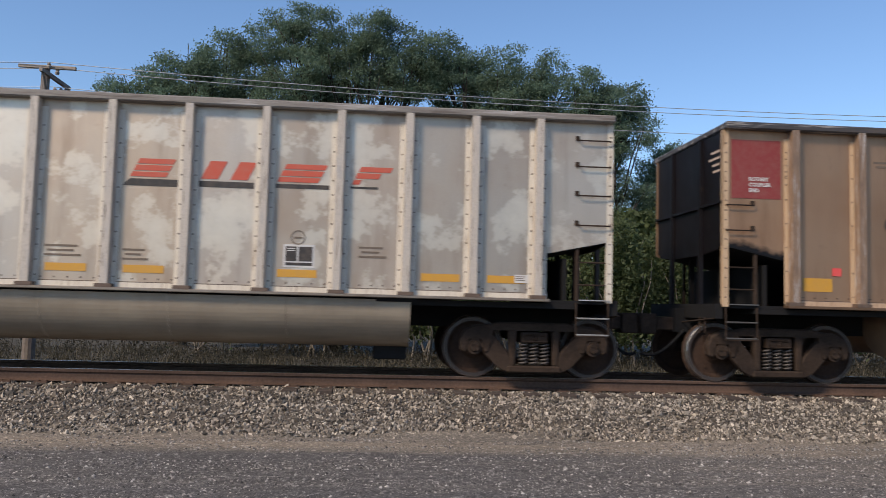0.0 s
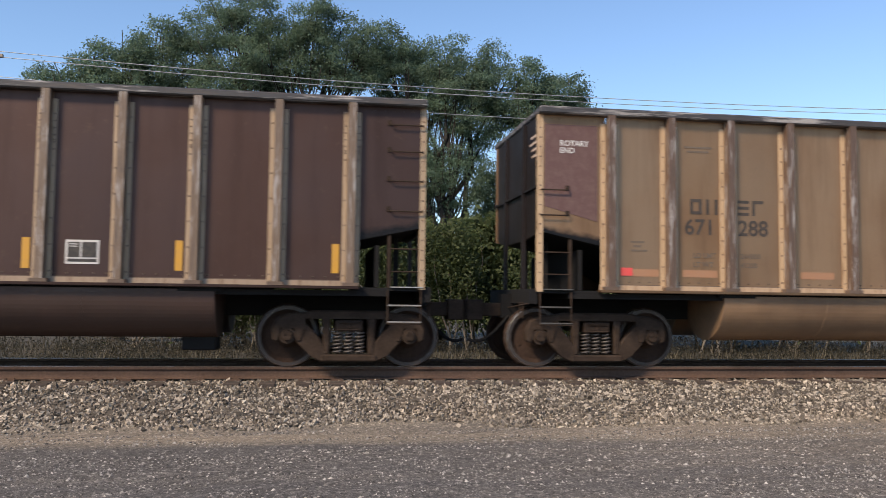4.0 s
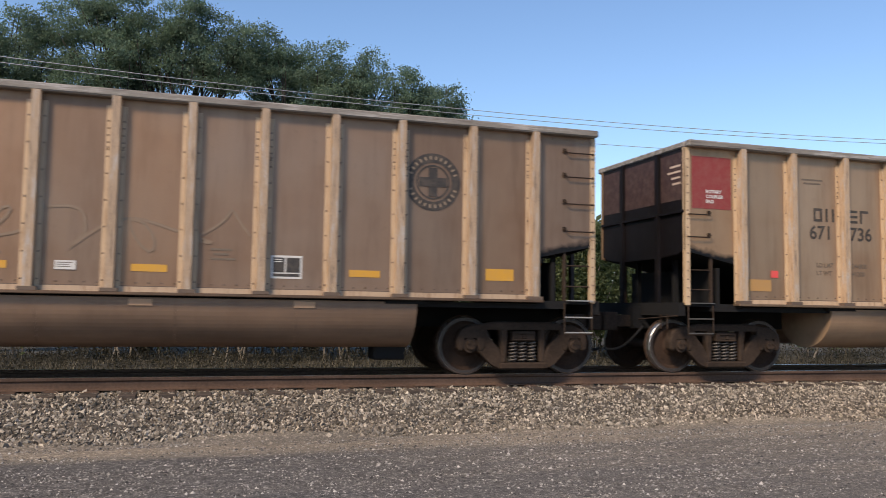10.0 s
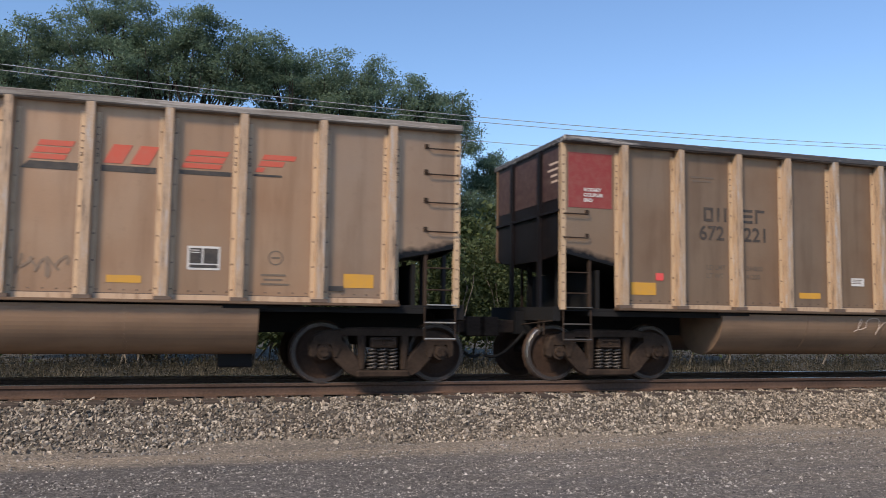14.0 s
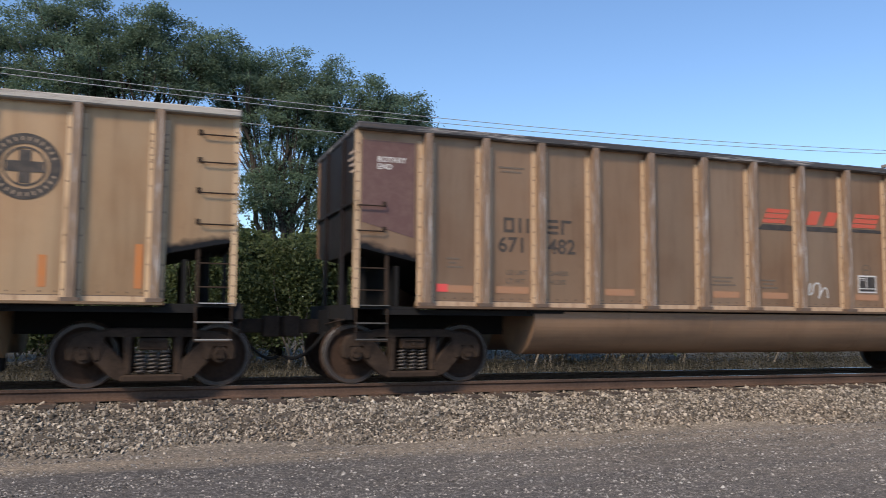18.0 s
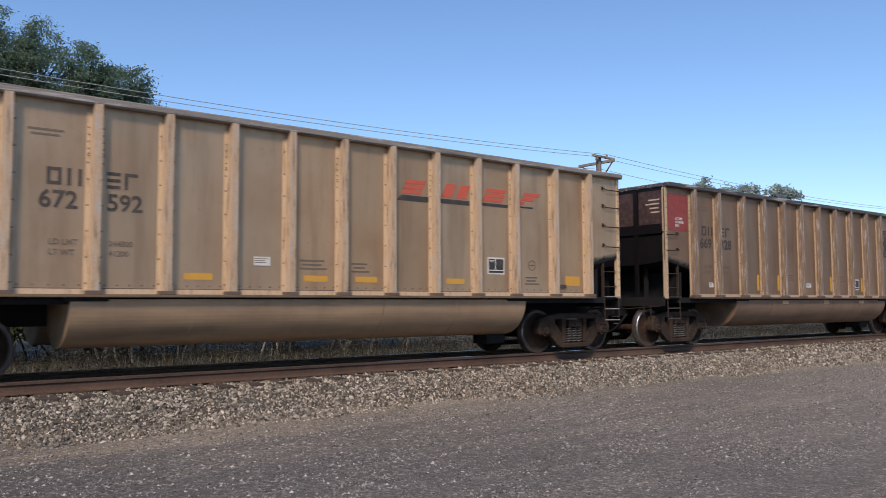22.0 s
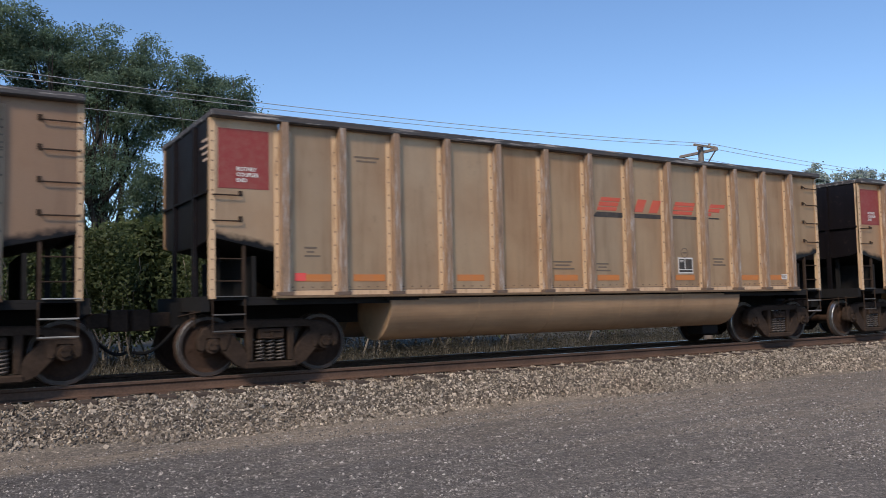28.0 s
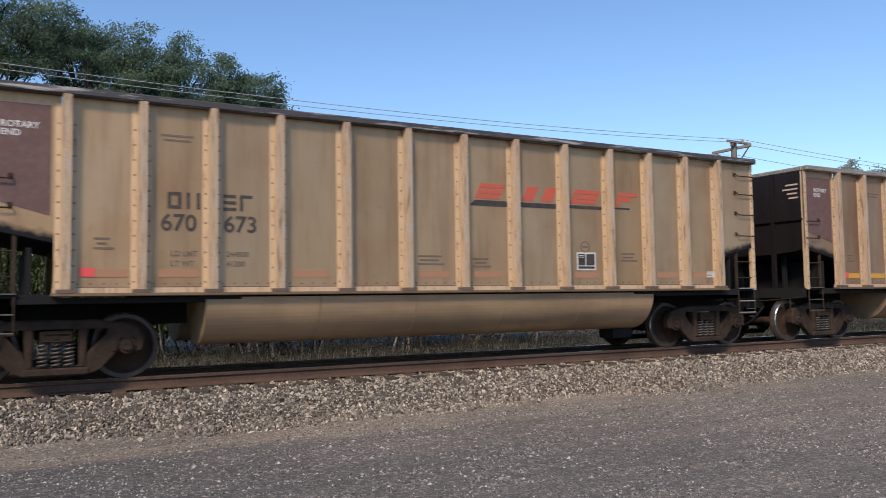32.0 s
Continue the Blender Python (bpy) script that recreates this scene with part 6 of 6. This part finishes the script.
def transformer():
    """Grey can hung on the pole before the house."""
    can = thing("transformer", "grey steel can transformer hung on the wooden pole", "transformer", at=(-7.66, 19.9, 0))
    bm = bmesh.new()
    lathe(bm, [(0.0, 5.86), (0.19, 5.86), (0.205, 5.90), (0.205, 6.38), (0.17, 6.46), (0.0, 6.48)], 18, 'z')
    part("tank", bm, M_STEEL, can)
    bm = bmesh.new()
    box(bm, -0.24, -0.15, -0.05, 0.15, 6.0, 6.3)
    part("hanger", bm, M_STEEL, can)
    for dx in (-0.07, 0.07):
        bm = bmesh.new()
        lathe(bm, [(0.0, 6.44), (0.035, 6.44), (0.05, 6.50), (0.03, 6.54), (0.045, 6.60), (0.0, 6.66)], 8, 'z')
        bm.transform(Matrix.Translation((dx, 0, 0)))
        part("bushing", bm, M_GLASS_INS, can)


def back_pole():
    top = thing("back_pole", "thin dark service pole beside the house", "utility pole", at=(-12.2, 40.0, 0))
    bm = bmesh.new()
    rod(bm, (0, 0, -0.3), (0, 0, 7.6), 0.13, 0.10, 8)
    part("pole_shaft", bm, M_WOOD, top)
    for z in (7.35, 6.7):
        bm = bmesh.new()
        box(bm, -0.55, 0.25, -0.16, -0.09, z - 0.05, z + 0.05)
        part("crossarm", bm, M_WOOD, top)
    for a, b, sag in (((-14.6, 40.0, 7.3), (-12.25, 39.9, 5.9), 0.45), ((-14.6, 40.0, 5.9), (-12.25, 39.9, 5.5), 0.1), ((-20.0, 40.0, 5.0), (-12.25, 39.9, 4.3), 0.35)):
        bm = bmesh.new()
        tube(bm, [tuple(a[q] + (b[q] - a[q]) * i / 10 - (sag * 4 * (i / 10) * (1 - i / 10) if q == 2 else 0) for q in range(3)) for i in range(11)], 0.012, 5)
        tagged(put("service_drop", mesh_of("service_drop", bm, M_DARK)), "dark sagging service wire near the house", "wire", "service wires")
    second = thing("back_pole", "thin dark service pole with short arms by the house", "utility pole", at=(-14.6, 40.2, 0))
    bm = bmesh.new()
    rod(bm, (0, 0, -0.3), (0, 0, 7.4), 0.12, 0.09, 8)
    part("pole_shaft", bm, M_WOOD, second)
    for z in (6.6, 5.9):
        bm = bmesh.new()
        box(bm, -0.1, 0.45, -0.15, -0.09, z - 0.04, z + 0.04)
        part("crossarm", bm, M_WOOD, second)


transformer()
back_pole()
for name, u, z, sag in (("power_wire", -0.25, 7.20, 0.40), ("power_wire", 0.25, 7.20, 0.40), ("service_wire", 0.0, 6.68, 0.45)):
    for (ax, ay), (bx, by) in zip(POLES, POLES[1:]):
        (sx, sy), (ex, ey) = arm_point(ax, ay, u), arm_point(bx, by, u)
        bm = bmesh.new()
        pts = [(sx + (ex - sx) * i / 20, sy + (ey - sy) * i / 20, z - sag * 4 * (i / 20) * (1 - i / 20)) for i in range(21)]
        tube(bm, pts, 0.009 if name == "power_wire" else 0.008, 5)
        w = put(name, mesh_of(name, bm, M_WIRE))
        tagged(w, "thin bare metal wire strung between wooden poles", "wire", "wires between the poles")


# ---- the house beyond the track ----
def house():
    m_wall, m_roof = plain("stucco_wall", (0.46, 0.33, 0.20), 0.9), plain("pale_roofing", (0.42, 0.41, 0.40), 0.8, 0, 6, 0.25)
    m_trim, m_pane = plain("white_trim", (0.75, 0.74, 0.72), 0.6), plain("window_pane", (0.30, 0.33, 0.33), 0.12)
    h = thing("house", "low tan house with a pale roof and white windows", "house", at=(-15.5, 47, 0))
    bm = bmesh.new()
    prism(bm, [(-4, 0), (4, 0), (4, 2.75), (0, 4.5), (-4, 2.75)], -7, 7, 'x')
    part("wall", bm, m_wall, h)
    for s in (-1, 1):
        bm = bmesh.new()
        prism(bm, [(0, 4.62), (s * 4.6, 2.60), (s * 4.6, 2.48), (0, 4.50)], -7.5, 7.5, 'x')
        part("roof", bm, m_roof, h, "pale low-pitched roof")
    bm = bmesh.new()
    box(bm, -7.5, 7.5, -4.66, -4.6, 2.40, 2.62)
    part("fascia", bm, m_trim, h)
    for x in (-5.4, -2.6, 0.9, 3.6, 5.6):
        bm = bmesh.new()
        for a, b, c, d in ((-0.62, 0.62, 0.95, 1.03), (-0.62, 0.62, 2.07, 2.15), (-0.62, -0.54, 1.03, 2.07), (0.54, 0.62, 1.03, 2.07), (-0.03, 0.03, 1.03, 2.07)):
            box(bm, x + a, x + b, -4.07, -4.0, c, d)
        w = part("window", bm, m_trim, h)
        bm = bmesh.new()
        box(bm, x - 0.54, x + 0.54, -4.03, -4.01, 1.03, 2.07)
        put("pane", mesh_of("pane", bm, m_pane), w)
    bm = bmesh.new()
    rod(bm, (-4.5, 0.4, 4.2), (-4.5, 0.4, 5.2), 0.09, seg=8)
    part("vent_pipe", bm, m_trim, h)


house()


# ---- what moves ----
def motions():
    """The train rolls past to the left; its wheels turn while it is near."""
    radius = 0.457
    for k, car in TRAIN.items():
        rows = []
        for i in range(33):
            t = 1.0 * i
            rows.append((t, pose(car_x(k, t) + HALF, TRACK_Y, RAIL_Z)))
        walk(car, rows)
        times = [f / FPS for f in range(0, 32 * FPS + 1)]
        near = [t for t in times if -24 < car_x(k, t) + HALF < 44]
        if not near:
            near = [0.0]
        for o in car.children_recursive:
            if not o.name.startswith("wheelset"):
                continue
            x0 = o.location.x
            rows = []
            for t in sorted({0.0, *near, 32.0}):
                u = min(max(t, near[0]), near[-1])
                a = math.degrees((car_x(k, u) - car_x(k, near[0])) / radius)
                rows.append((t, pose(x0, 0, radius, 0, a, 0)))
            walk(o, rows)


motions()
